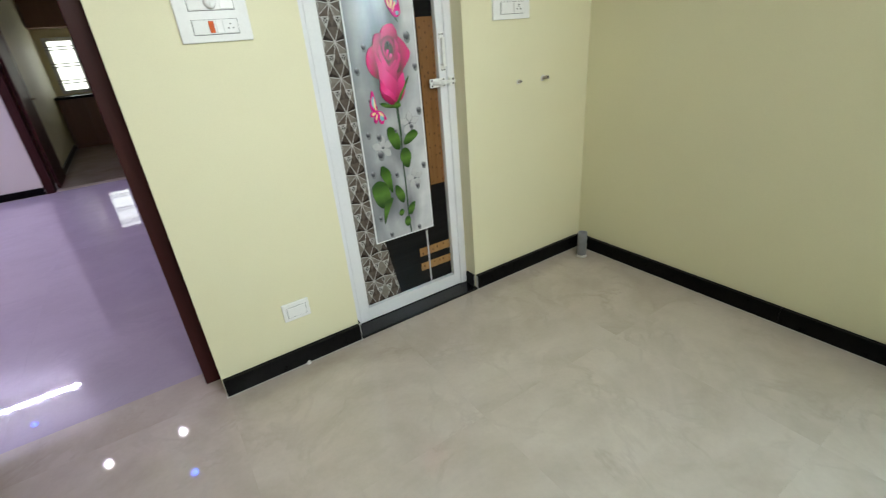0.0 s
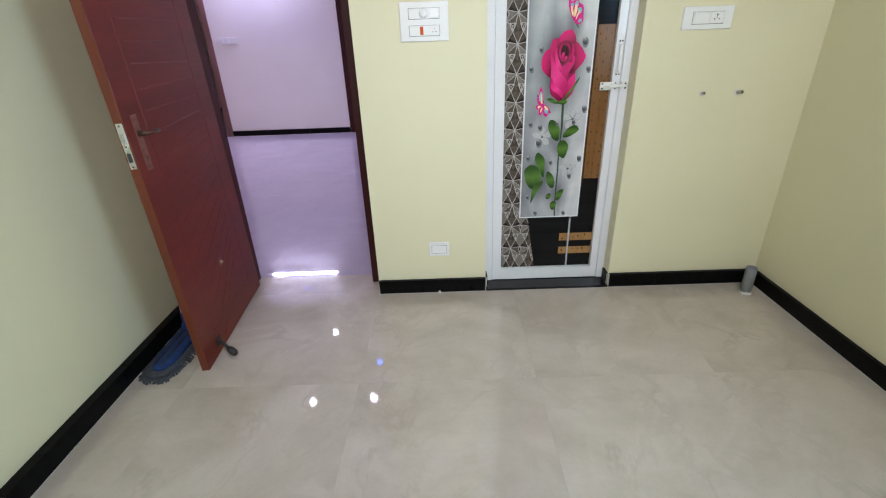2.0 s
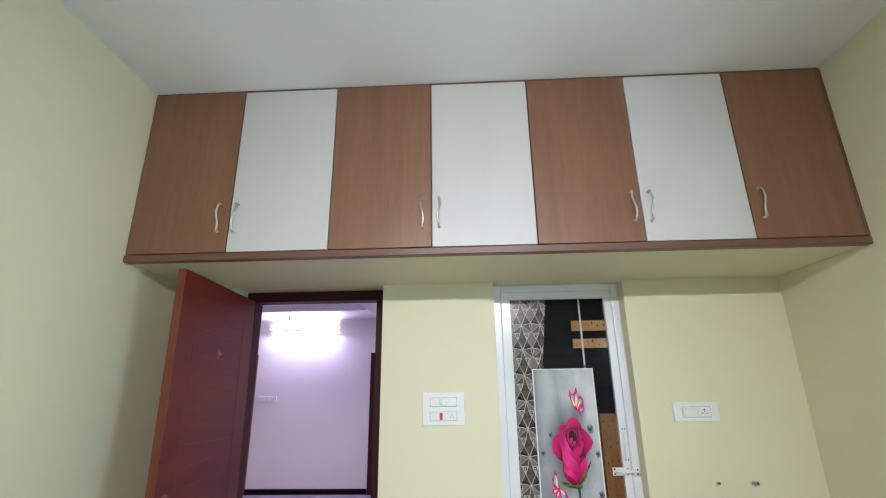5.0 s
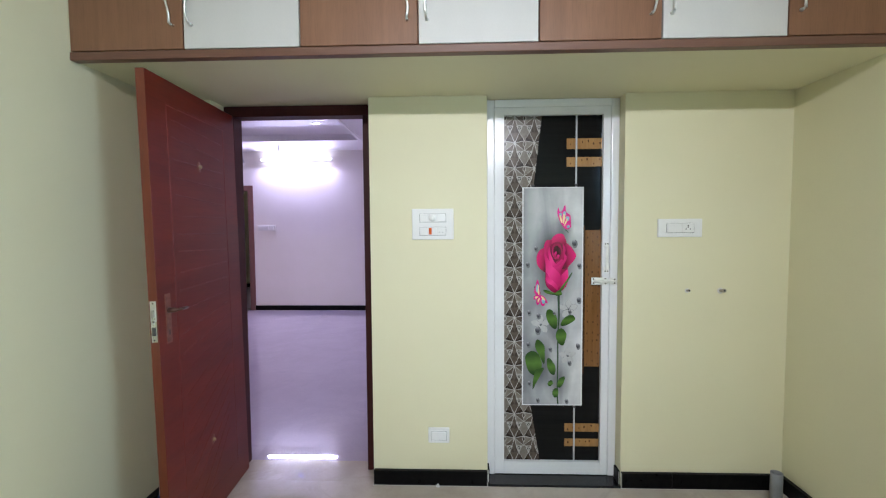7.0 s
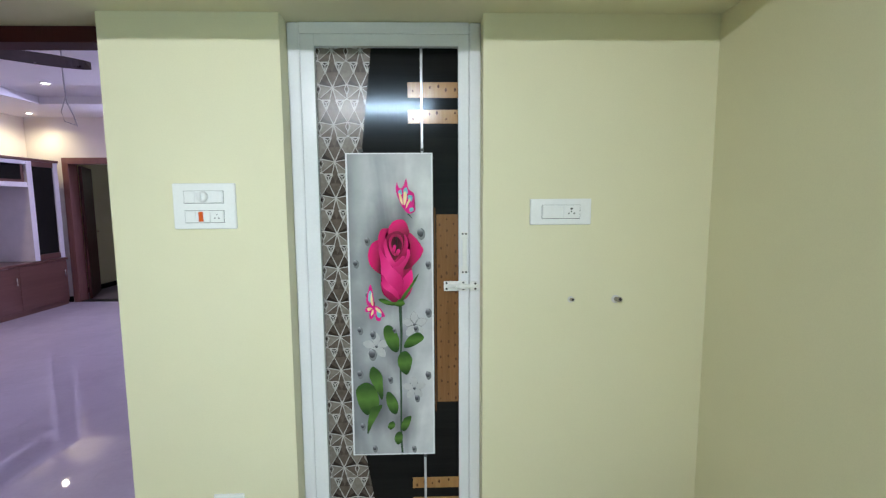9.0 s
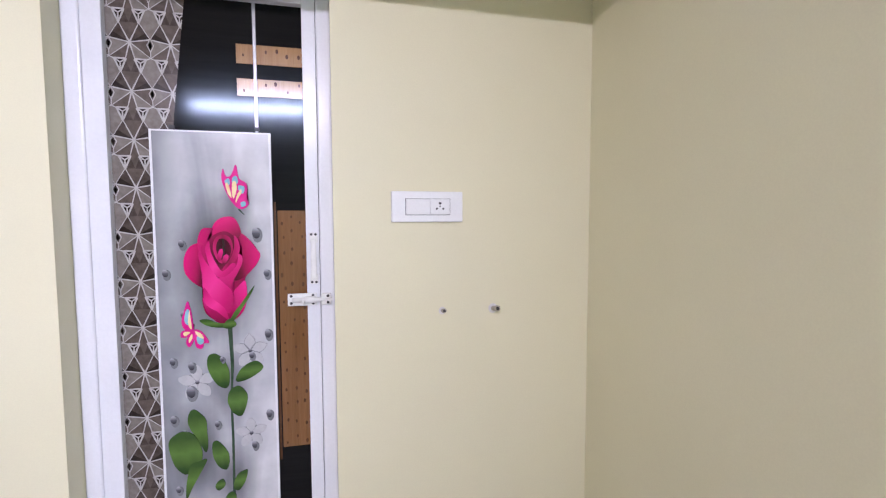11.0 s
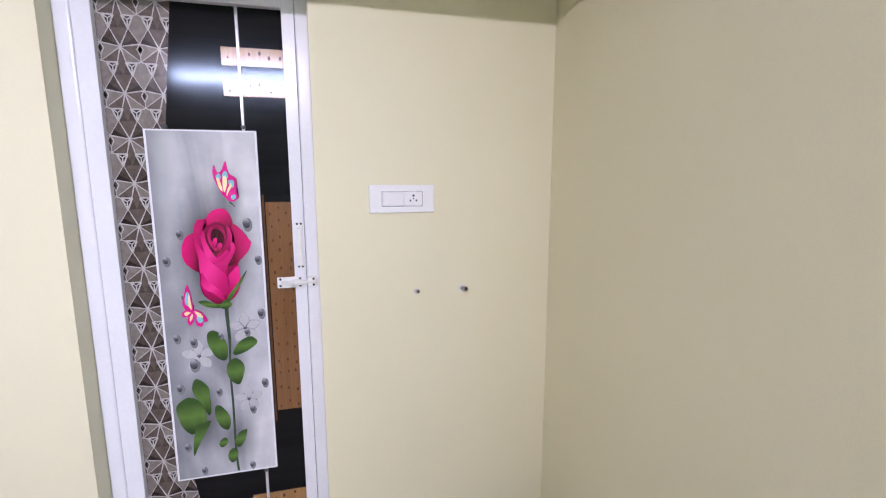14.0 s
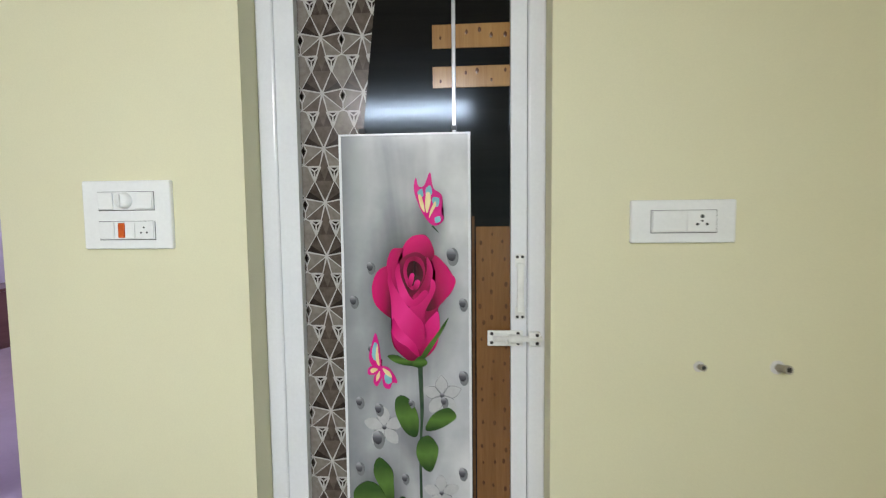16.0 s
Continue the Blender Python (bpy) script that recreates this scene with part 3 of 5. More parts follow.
b = turned([(0.0, 0.0), (0.012, 0.0), (0.011, 0.02), (0.009, 0.035), (0.0, 0.035)], pose(0.003, -LEAF_W + 0.069, 1.105, 0, 90), 16)
tube([(0.034, -LEAF_W + 0.069, 1.105), (0.040, -LEAF_W + 0.085, 1.105), (0.041, -LEAF_W + 0.11, 1.104), (0.038, -LEAF_W + 0.15, 1.102)], 0.0065, 12, bm=b)
part("lever_handle", leafed(b), DARK_BRASS, leaf, "dark brass lever handle", True)
part("keyhole", leafed(box(0.0028, 0.0042, -LEAF_W + 0.066, -LEAF_W + 0.072, 1.0, 1.022, 0.0005, 1)), SHADOW_GAP, leaf)
face = part("edge_plate", leafed(box(-LEAF_T + 0.006, -0.006, -LEAF_W - 0.004, -LEAF_W - 0.001, 0.985, 1.155, 0.0008, 1)), STEEL, leaf, "bright steel lock face on the door edge")
part("latch", leafed(box(-LEAF_T + 0.011, -0.011, -LEAF_W - 0.0065, -LEAF_W - 0.003, 1.012, 1.046, 0.001, 1)), SHADOW_GAP, face)
for z in (0.994, 1.070, 1.146):
    part("screw", leafed(turned([(0.0, 0.0012), (0.003, 0.0010), (0.0036, 0.0)], pose(-LEAF_T / 2, -LEAF_W - 0.004, z, 90), 10)), SHADOW_GAP, face)
part("bolt", leafed(box(-LEAF_T + 0.010, -0.012, -LEAF_W - 0.014, -LEAF_W - 0.003, 1.09, 1.118, 0.002)), WORN_STEEL, leaf)
# foot-operated stopper
b = leafed(box(0.0, 0.006, -LEAF_W + 0.12, -LEAF_W + 0.17, 0.045, 0.092, 0.002))
part("stopper_bracket", b, RUBBER, leaf)
b = leafed(tube([(0.004, -LEAF_W + 0.145, 0.07), (0.025, -LEAF_W + 0.135, 0.060), (0.055, -LEAF_W + 0.118, 0.034)], 0.008, 12))
part("stopper_arm", b, RUBBER, leaf, smooth=True)
a0, a1 = SWING @ Vector((0.050, -LEAF_W + 0.121, 0.040)), SWING @ Vector((0.085, -LEAF_W + 0.102, 0.018))
part("stopper_tip", turned([(0.0, 0.0), (0.013, 0.002), (0.018, 0.02), (0.017, 0.042), (0.010, 0.052), (0.0, 0.053)], look(a0, a1) @ pose(0, 0, 0, 180), 16), RUBBER, leaf, "worn black rubber stopper tip", True)

# ---- floor mop behind the door ----
mop = thing("mop", (-0.92, 1.36, 0), "blue flat floor mop with grey fringe standing behind the door", "mop")
b = bmesh.new()
N = 34
rows = []
for ring, (grow, h) in enumerate(((1.0, 0.002), (0.99, 0.012), (0.93, 0.021), (0.60, 0.026), (0.0, 0.028))):
    row = []
    for k in range(N):
        a = 2 * math.pi * k / N
        e = 0.55
        cx = 0.082 * math.copysign(abs(math.cos(a)) ** e, math.cos(a))
        cy = 0.27 * math.copysign(abs(math.sin(a)) ** e, math.sin(a))
        w = 1 + 0.05 * noise.noise((cx * 30, cy * 30, ring)) if ring < 2 else 1
        row.append(b.verts.new((-0.905 + cx * grow * w, 1.352 + cy * grow * w, h + 0.004 * noise.noise((cx * 40, cy * 40, 4)) * (ring > 1))))
    rows.append(row)
for r0, r1 in zip(rows, rows[1:]):
    for k in range(N):
        b.faces.new((r0[k], r0[(k + 1) % N], r1[(k + 1) % N], r1[k]))
bmesh.ops.remove_doubles(b, verts=b.verts[:], dist=1e-5)
part("fringe", b, GREY_YARN, mop, "grey yarn fringe", True)
b = bmesh.new()
rng = random.Random(5)
for k in range(150):
    a = 2 * math.pi * k / 150 + rng.uniform(-0.02, 0.02)
    cx = 0.074 * math.copysign(abs(math.cos(a)) ** 0.55, math.cos(a))
    cy = 0.26 * math.copysign(abs(math.sin(a)) ** 0.55, math.sin(a))
    ux, uy = math.cos(a), math.sin(a)
    L = rng.uniform(0.022, 0.04)
    x0, y0 = -0.903 + cx, 1.352 + cy
    if x0 + ux * L < LEFT + 0.05:
        L = max(0.004, (x0 - LEFT - 0.052) / max(0.05, -ux))
        L = min(L, 0.03)
    tube([(x0, y0, 0.016), (x0 + ux * L * 0.6, y0 + uy * L * 0.6 + rng.uniform(-0.004, 0.004), 0.012), (x0 + ux * L, y0 + uy * L + rng.uniform(-0.006, 0.006), 0.005)], 0.0042, 6, bm=b)
tagged(part("fringe_yarn", b, GREY_YARN, mop, "loose grey yarn ends", True), kind="stuff")
q = bmesh.new()
rows = []
for grow, h in ((0.96, 0.022), (1.0, 0.030), (0.97, 0.040), (0.88, 0.045), (0.0, 0.047)):
    rows.append([q.verts.new((-0.903 + 0.056 * grow * math.copysign(abs(math.cos(2 * math.pi * k / 40)) ** 0.7, math.cos(2 * math.pi * k / 40)),
                              1.352 + 0.232 * (grow if grow > 0.9 else grow * 1.02) * math.copysign(abs(math.sin(2 * math.pi * k / 40)) ** 0.62, math.sin(2 * math.pi * k / 40)), h)) for k in range(40)])
for r0, r1 in zip(rows, rows[1:]):
    for k in range(40):
        q.faces.new((r0[k], r0[(k + 1) % 40], r1[(k + 1) % 40], r1[k]))
bmesh.ops.remove_doubles(q, verts=q.verts[:], dist=1e-5)
pad = part("pad", q, BLUE_PAD, mop, "blue fabric pad with dark seams", True)
for x0 in (-0.933, -0.897):
    part("seam", box(x0, x0 + 0.010, 1.15, 1.55, 0.040, 0.0495, 0.002, 1), RUBBER, pad)
part("socket", turned([(0.0, 0.0), (0.03, 0.0), (0.026, 0.02), (0.014, 0.045), (0.013, 0.10), (0.0, 0.10)], pose(-0.925, 1.449, 0.04), 18), BLUE_PAD, mop, "blue plastic socket", True)
part("pole", tube([(-0.925, 1.452, 0.10), (-0.925, 1.478, 0.5), (-0.925, 1.517, 1.06)], 0.011, 14), PLASTIC, mop, "thin white mop pole", True)

# ---- bathroom door: white frame, printed leaf ----
d2 = thing("door_2", ((D2_L + D2_R) / 2, 1.9, 0), "closed bathroom door with printed rose panel in a white frame", "door", kind="structure")
FY = 1.899                       # front of the frame
SILL = 0.012
structure("threshold", box(D2_L + 0.001, D2_R - 0.001, NORTH - 0.022, 2.03, -0.002, SILL, 0.003), SILL_STONE, "black polished granite threshold of the bathroom", "threshold")
for x0, x1 in ((D2_L, D2_L + 0.048), (D2_R - 0.046, D2_R)):
    part("jamb", box(x0 + 0.001, x1, FY, 1.99, SILL, SOFFIT - 0.003, 0.007, 3), PVC, d2)
part("head", box(D2_L + 0.048, D2_R - 0.046, FY, 1.99, 2.105, SOFFIT - 0.003, 0.002), PVC, d2)
P_L, P_R, P_B, P_T = 0.80, 1.346, 0.088, 2.062     # printed field
SY = 1.904                                         # front of the stiles
S_L, S_R = D2_L + 0.0483, D2_R - 0.0463
part("stile", box(S_L, P_L, SY, 1.955, SILL + 0.004, 2.1047, 0.0015), PVC, d2)
part("stile", box(P_R, S_R, SY, 1.955, SILL + 0.004, 2.1047, 0.0015), PVC, d2)
part("rail", box(P_L, P_R, SY, 1.955, SILL + 0.004, P_B, 0.0015), PVC, d2)
part("rail", box(P_L, P_R, SY, 1.955, P_T, 2.1047, 0.0015), PVC, d2)
PY = 1.930                                         # front of the black field
part("field", box(P_L, P_R, PY, 1.952, P_B, P_T), BLACK_LAM, d2, "glossy black wood-print field")
for x0, x1, z0, z1 in ((1.150, P_R, 1.876, 1.935), (1.150, P_R, 1.778, 1.831), (1.150, P_R, 0.258, 0.306), (1.150, P_R, 0.171, 0.216), (1.258, P_R, 0.641, 1.423)):
    strip = part("wood_strip", box(x0, x1, PY - 0.003, PY, z0, z1, 0.0006, 1), TAN_DARK if z1 - z0 > 0.3 else TAN_WOOD, d2, "tan wood-print strip with knots")
    rng = random.Random(int(z0 * 1000))
    cols = 3 if x1 - x0 < 0.12 else 6
    lines = max(1, round((z1 - z0) / 0.055))
    for i in range(cols):
        for j in range(lines):
            kx = x0 + (i + 0.5 + rng.uniform(-0.18, 0.18)) * (x1 - x0) / cols
            kz = z0 + (j + 0.5 + rng.uniform(-0.25, 0.25) + 0.25 * (i % 2)) * (z1 - z0) / lines
            if z0 + 0.01 < kz < z1 - 0.01:
                part("knot", turned([(0.0, 0.0004), (0.0016, 0.0003), (rng.uniform(0.0026, 0.0046), 0.0)], pose(kx, PY - 0.003, kz, 90) @ Matrix.Diagonal((1, 1.7, 1, 1)), 10), KNOT, strip)
part("dark_line", box(1.2475, 1.2545, PY - 0.0025, PY, 0.60, 1.45), KNOT, d2)
for z0, z1 in ((1.665, P_T), (P_B, 0.416)):
    line = part("silver_line", box(1.199, 1.209, PY - 0.005, PY - 0.0005, z0, z1, 0.002), CHROME, d2, "narrow silver line")
    zc = z0 + 0.012 if z0 > 1 else z1 - 0.012
    part("clip", box(1.1965, 1.2115, PY - 0.0065, PY, zc - 0.006, zc + 0.006, 0.002), SHADOW_GAP, line)
part("clip", box(0.955, 0.972, PY - 0.0065, PY, 1.668, 1.680, 0.002), SHADOW_GAP, d2)

# geometric strip: facets round star points, three brown-greys and pale ridges
FACETS = [surf("taupe_facet_print", (0.080, 0.062, 0.050), (0.120, 0.096, 0.080), 60, 0.2), surf("dark_facet_print", (0.020, 0.014, 0.012), (0.036, 0.027, 0.023), 60, 0.2),
          surf("grey_facet_print", (0.16, 0.138, 0.118), (0.22, 0.195, 0.172), 60, 0.2), surf("pale_ridge_print", (0.36, 0.345, 0.325), (0.48, 0.46, 0.435), 60, 0.2),
          surf("brown_facet_print", (0.045, 0.033, 0.026), (0.085, 0.066, 0.054), 60, 0.2)]
for fm in FACETS:
    fm.node_tree.nodes["Principled BSDF"].inputs["Specular IOR Level"].default_value = 0.2
CW, CH = 0.1087, 0.1415
STAR = (0.861, 1.915)            # one star's centre


def star_cell(faces, cx, cz):
    """One repeat: a star of thin ridges between shaded facets, two spoked triangles below it and narrow loops at its sides."""
    def at(x, y):
        return (cx + x * CW / 205, cz - y * CH / 275)

    def facet(tone, *pts):
        faces.append((tuple(at(*p) for p in pts), tone, 0.0006))

    def ridge(p, q, t0, t1):
        p, q = Vector(at(*p)), Vector(at(*q))
        d = (q - p).normalized()
        n = Vector((-d.y, d.x)) * 1.3
        faces.append(((tuple(p + n * t0), tuple(p - n * t0), tuple(q - n * t1), tuple(q + n * t1)), 3, 0.0012 + 0.0001 * (len(faces) % 4)))

    facet(0, (0, 0), (25, 95), (0, 165), (-25, 95))
    facet(0, (-50, 165), (50, 165), (0, 275))
    for s in (-1, 1):
        facet(4, (25 * s, 95), (50 * s, 165), (0, 165))
        facet(2 if s > 0 else 0, (0, 0), (24 * s, 95), (78 * s, 95), (102.5 * s, 85))
        facet(0 if s > 0 else 2, (0, 0), (102.5 * s, 85), (102.5 * s, -20))
        facet(4, (0, 0), (80 * s, -55), (50 * s, -110))
        facet(1, (0, 0), (102.5 * s, -20), (80 * s, -55))
        facet(2, (78 * s, 95), (102.5 * s, 85), (102.5 * s, 170), (50 * s, 165))
        facet(2, (50 * s, 165), (102.5 * s, 170), (102.5 * s, 255))
        facet(1, (22 * s, 95), (78 * s, 95), (50 * s, 165))
        ridge((0, 0), (50 * s, -110), 0.0019, 0.0008)
        ridge((0, 0), (102.5 * s, -20), 0.0012, 0.0017)
        ridge((0, 0), (24 * s, 95), 0.0018, 0.0010)
        ridge((0, 0), (102.5 * s, 85), 0.0013, 0.0007)
        ridge((50 * s, 165), (102.5 * s, 255), 0.0009, 0.0008)
        tri = [(20 * s, 93), (80 * s, 93), (50 * s, 168)]
        for a in range(3):
            ridge(tri[a], tri[(a + 1) % 3], 0.0019, 0.0019)
            ridge((50 * s, 116), tri[a], 0.0014, 0.0018)
        facet(1, (32 * s, 97), (46 * s, 97), (46 * s, 110))
        facet(1, (68 * s, 97), (54 * s, 97), (54 * s, 110))
        ridge((102.5 * s, -22), (86 * s, 12), 0.0012, 0.0012)
        ridge((86 * s, 12), (102.5 * s, 50), 0.0012, 0.0012)
        ridge((102.5 * s, 50), (102.5 * s, 85), 0.0010, 0.0010)
        ridge((102.5 * s, 85), (78 * s, 95), 0.0011, 0.0015)
        facet(1, (102.5 * s, -10), (91 * s, 12), (102.5 * s, 38))


def pattern_strip():
    faces = []
    for i in range(-1, 3):
        for j in range(-1, 17):
            star_cell(faces, STAR[0] + i * CW, STAR[1] + (j - 13) * CH)
    bm = bmesh.new()
    for pts, tone, lift in faces:
        f = bm.faces.new([bm.verts.new((x, PY - 0.0012 - lift, z)) for x, z in pts])
        f.material_index = tone

    def cut(co, no):
        bmesh.ops.bisect_plane(bm, geom=bm.verts[:] + bm.edges[:] + bm.faces[:], plane_co=co, plane_no=no, clear_outer=True)

    cut((P_L, 0, 0), (-1, 0, 0))
    cut((0, 0, P_T), (0, 0, 1))
    cut((0, 0, P_B), (0, 0, -1))
    # the free edge leans in from the top to the picture, runs straight behind it, and leans out again below it
    top, mid, low = bm, bm.copy(), bm.copy()
    bm = top
    cut((0, 0, 1.665), (0, 0, -1))
    cut((0.966, 0, 1.665), (0.411, 0, -0.047))
    bm = mid
    cut((0, 0, 1.665), (0, 0, 1))
    cut((0, 0, 0.416), (0, 0, -1))
    cut((0.94, 0, 0), (1, 0, 0))
    bm = low
    cut((0, 0, 0.416), (0, 0, 1))
    cut((0.953, 0, 0.416), (0.328, 0, 0.055))
    return blend(blend(top, mid), low)


strip = part("geometric_strip", pattern_strip(), FACETS[0], d2, "grey-brown geometric star-pattern strip")
for m in FACETS[1:]:
    strip.data.materials.append(m)
tagged(strip, kind="stuff")

# the picture panel and its printed rose, each piece a thin raised layer
QX, QZ, QY = 0.904, 0.416, 1.920
panel_m, pt, pp = nodes_of("silver_grey_panel_print")
vec = coords(pt, (1, 1, 1))
sepx = pt.nodes.new("ShaderNodeSeparateXYZ")
tcg = pt.nodes.new("ShaderNodeTexCoord")
pt.links.new(tcg.outputs["Generated"], sepx.inputs[0])
base_c = ramp_of(pt, sepx.outputs["X"], [(0.0, (0.24, 0.25, 0.26)), (0.22, (0.42, 0.43, 0.44)), (0.66, (0.50, 0.50, 0.51)), (0.70, (0.60, 0.60, 0.60)), (1.0, (0.62, 0.62, 0.62))])
folds = noise_of(pt, coords(pt, (5, 1, 0.8)), 1.5, 3.0, 0.5, 1.0)
cloudy = noise_of(pt, vec, 7.0, 4.0)
base_c = mix_of(pt, 1.0, base_c, ramp_of(pt, folds, [(0.35, (0.78, 0.79, 0.82)), (0.65, (1.12, 1.12, 1.12))]), "MULTIPLY")
base_c = mix_of(pt, 1.0, base_c, ramp_of(pt, cloudy, [(0.35, (0.85, 0.86, 0.88)), (0.6, (1.08, 1.08, 1.08))]), "MULTIPLY")
# the print's grey airbrushing round the flower and its leaves: centre and reach in parts of the panel, depth of tone
for gu, gv, wide, r0, r1, tone in ((0.54, 0.66, 0.5, 0.11, 0.21, 0.36), (0.28, 0.20, 0.5, 0.06, 0.14, 0.40), (0.60, 0.11, 0.45, 0.03, 0.11, 0.42), (0.56, 0.36, 0.5, 0.04, 0.12, 0.50), (0.22, 0.50, 0.5, 0.03, 0.11, 0.62), (0.70, 0.83, 0.5, 0.03, 0.08, 0.62)):
    halo = pt.nodes.new("ShaderNodeVectorMath")
    halo.operation = "LENGTH"
    off = pt.nodes.new("ShaderNodeMapping")
    off.inputs["Location"].default_value = (-gu * wide, 0.0, -gv)
    off.inputs["Scale"].default_value = (wide, 0.0, 1.0)
    pt.links.new(tcg.outputs["Generated"], off.inputs["Vector"])
    pt.links.new(off.outputs[0], halo.inputs[0])
    base_c = mix_of(pt, 1.0, base_c, ramp_of(pt, halo.outputs["Value"], [(r0, (tone, tone, tone * 1.03)), (r1, (1.0, 1.0, 1.0))]), "MULTIPLY")
pt.links.new(base_c, pp.inputs["Base Color"])
put(pp, Roughness=0.14)
picture = part("picture_panel", box(QX, QX + 0.34, QY, PY, QZ, QZ + 1.249, 0.0015), panel_m, d2, "glossy silver-grey panel printed with a pink rose")
for x0, x1, z0, z1 in ((0, 0.005, 0, 1.249), (0.335, 0.34, 0, 1.249), (0.005, 0.335, 0, 0.005), (0.005, 0.335, 1.244, 1.249)):
    part("panel_edge", box(QX + x0 - 0.001, QX + x1 + 0.001, QY - 0.0015, QY + 0.004, QZ + z0, QZ + z1, 0.0006, 1), PVC, picture)

def petal_print(name, *stops):
    """Petal colours, one material for each direction in which a petal's tone runs."""
    made = {}

    def at(angle):
        if angle not in made:
            d = (math.cos(radians(angle)), 0.0, math.sin(radians(angle)))
            made[angle] = print_fade(name, [(k / (len(stops) - 1), c) for k, c in enumerate(stops)], rough=0.2, axis=d, warp=0.14)
        return made[angle]
    return at


PETAL_DARK = petal_print("maroon_petal_print", (0.20, 0.0, 0.036), (0.32, 0.001, 0.065))
PETAL_HEART = petal_print("rose_heart_print", (0.06, 0.0, 0.012), (0.03, 0.0, 0.006), (0.09, 0.0, 0.018))
PETAL_WELL = petal_print("deep_rose_print", (0.30, 0.001, 0.06), (0.14, 0.0, 0.028), (0.06, 0.0, 0.01), (0.26, 0.0, 0.05))
PETAL_SIDE = petal_print("side_petal_print", (0.70, 0.010, 0.18), (0.64, 0.006, 0.15), (0.44, 0.003, 0.09), (0.15, 0.0, 0.026), (0.05, 0.0, 0.008))
PETAL_TOP = petal_print("top_petal_print", (0.76, 0.012, 0.20), (0.70, 0.008, 0.17), (0.52, 0.003, 0.11), (0.30, 0.001, 0.06), (0.12, 0.0, 0.022))
PETAL_MID = petal_print("folded_petal_print", (0.60, 0.006, 0.14), (0.50, 0.003, 0.11), (0.24, 0.0, 0.05), (0.42, 0.003, 0.09))
PETAL_RIM = petal_print("rim_petal_print", (0.70, 0.012, 0.19), (0.40, 0.002, 0.085), (0.24, 0.0, 0.045), (0.50, 0.004, 0.11))
PETAL_FRONT = petal_print("front_petal_print", (0.46, 0.003, 0.10), (0.70, 0.012, 0.19), (0.80, 0.030, 0.26), (0.60, 0.006, 0.15), (0.36, 0.001, 0.075))
PETAL_RIGHT = petal_print("bright_petal_print", (0.16, 0.0, 0.03), (0.44, 0.003, 0.10), (0.70, 0.010, 0.19), (0.80, 0.02, 0.25))
PETAL_LOW = petal_print("lower_petal_print", (0.12, 0.0, 0.02), (0.36, 0.002, 0.08), (0.66, 0.010, 0.18))
LEAF_A = print_fade("leaf_green_print", [(0.0, (0.008, 0.022, 0.005)), (0.3, (0.026, 0.072, 0.012)), (0.65, (0.088, 0.185, 0.028)), (1.0, (0.032, 0.085, 0.014))], warp=0.3)
STEM_M = surf("dark_stem_print", (0.02, 0.045, 0.025), (0.05, 0.09, 0.05), 40, 0.16)
PEBBLE = print_fade("grey_pebble_print", [(0.0, (0.025, 0.025, 0.03)), (0.5, (0.10, 0.10, 0.115)), (1.0, (0.42, 0.42, 0.45))], 0.12)
SOFT_SHADE = surf("grey_drop_print", (0.15, 0.155, 0.165), (0.20, 0.205, 0.215), 30, 0.14)
FAINT = surf("faint_grey_line_print", (0.20, 0.20, 0.21), (0.28, 0.28, 0.29), 30, 0.14)
FAINT_FILL = surf("pale_blossom_print", (0.43, 0.43, 0.44), (0.50, 0.50, 0.51), 30, 0.14)
BF_PINK = surf("magenta_wing_print", (0.62, 0.01, 0.20), (0.75, 0.03, 0.28), 40, 0.14)
BF_CREAM = surf("cream_wing_print", (0.78, 0.58, 0.26), (0.85, 0.74, 0.42), 40, 0.14)
BF_BODY = surf("dark_magenta_body_print", (0.10, 0.004, 0.02), (0.18, 0.008, 0.04), 40, 0.14)
BF_BLUE = surf("turquoise_wing_print", (0.16, 0.42, 0.50), (0.28, 0.55, 0.62), 40, 0.14)
layer = [0]


def blob(cu, cv, w, h, turn=0.0, tip=0.0, base=0.0, dome=0.0012, steps=26, bulge=0.0):
    """A printed petal or leaf on the panel: an oval of w by h, pointed at its tip or base, slightly raised; later pieces lie over earlier ones."""
    layer[0] += 1
    y0 = QY - 0.0012 - 0.00003 * layer[0] if dome else QY - 0.0008
    bm = bmesh.new()
    rot = Matrix.Rotation(radians(turn), 2)
    rings = []
    for g, lift in ((1.0, 0.0), (0.82, 0.55), (0.45, 0.9)):
        ring = []
        for k in range(steps):
            a = 2 * math.pi * k / steps
            s, c = math.sin(a), math.cos(a)
            narrow = (1 - tip * max(0.0, s) ** 1.5) * (1 - base * max(0.0, -s) ** 1.5)
            p = rot @ Vector((g * w / 2 * c * narrow + bulge * w * s * s * g, g * h / 2 * s))
            ring.append(bm.verts.new((QX + cu + p.x, y0 - dome * lift, QZ + cv + p.y)))
        rings.append(ring)
    c0 = bm.verts.new((QX + cu, y0 - dome, QZ + cv))
    for a, c in zip(rings, rings[1:]):
        for k in range(steps):
            bm.faces.new((a[k], a[(k + 1) % steps], c[(k + 1) % steps], c[k]))
    for k in range(steps):
        bm.faces.new((rings[-1][k], rings[-1][(k + 1) % steps], c0))
    rim = [bm.verts.new((v.co.x, QY + 0.0005, v.co.z)) for v in rings[0]]
    for k in range(steps):
        bm.faces.new((rim[k], rim[(k + 1) % steps], rings[0][(k + 1) % steps], rings[0][k]))
    return bm


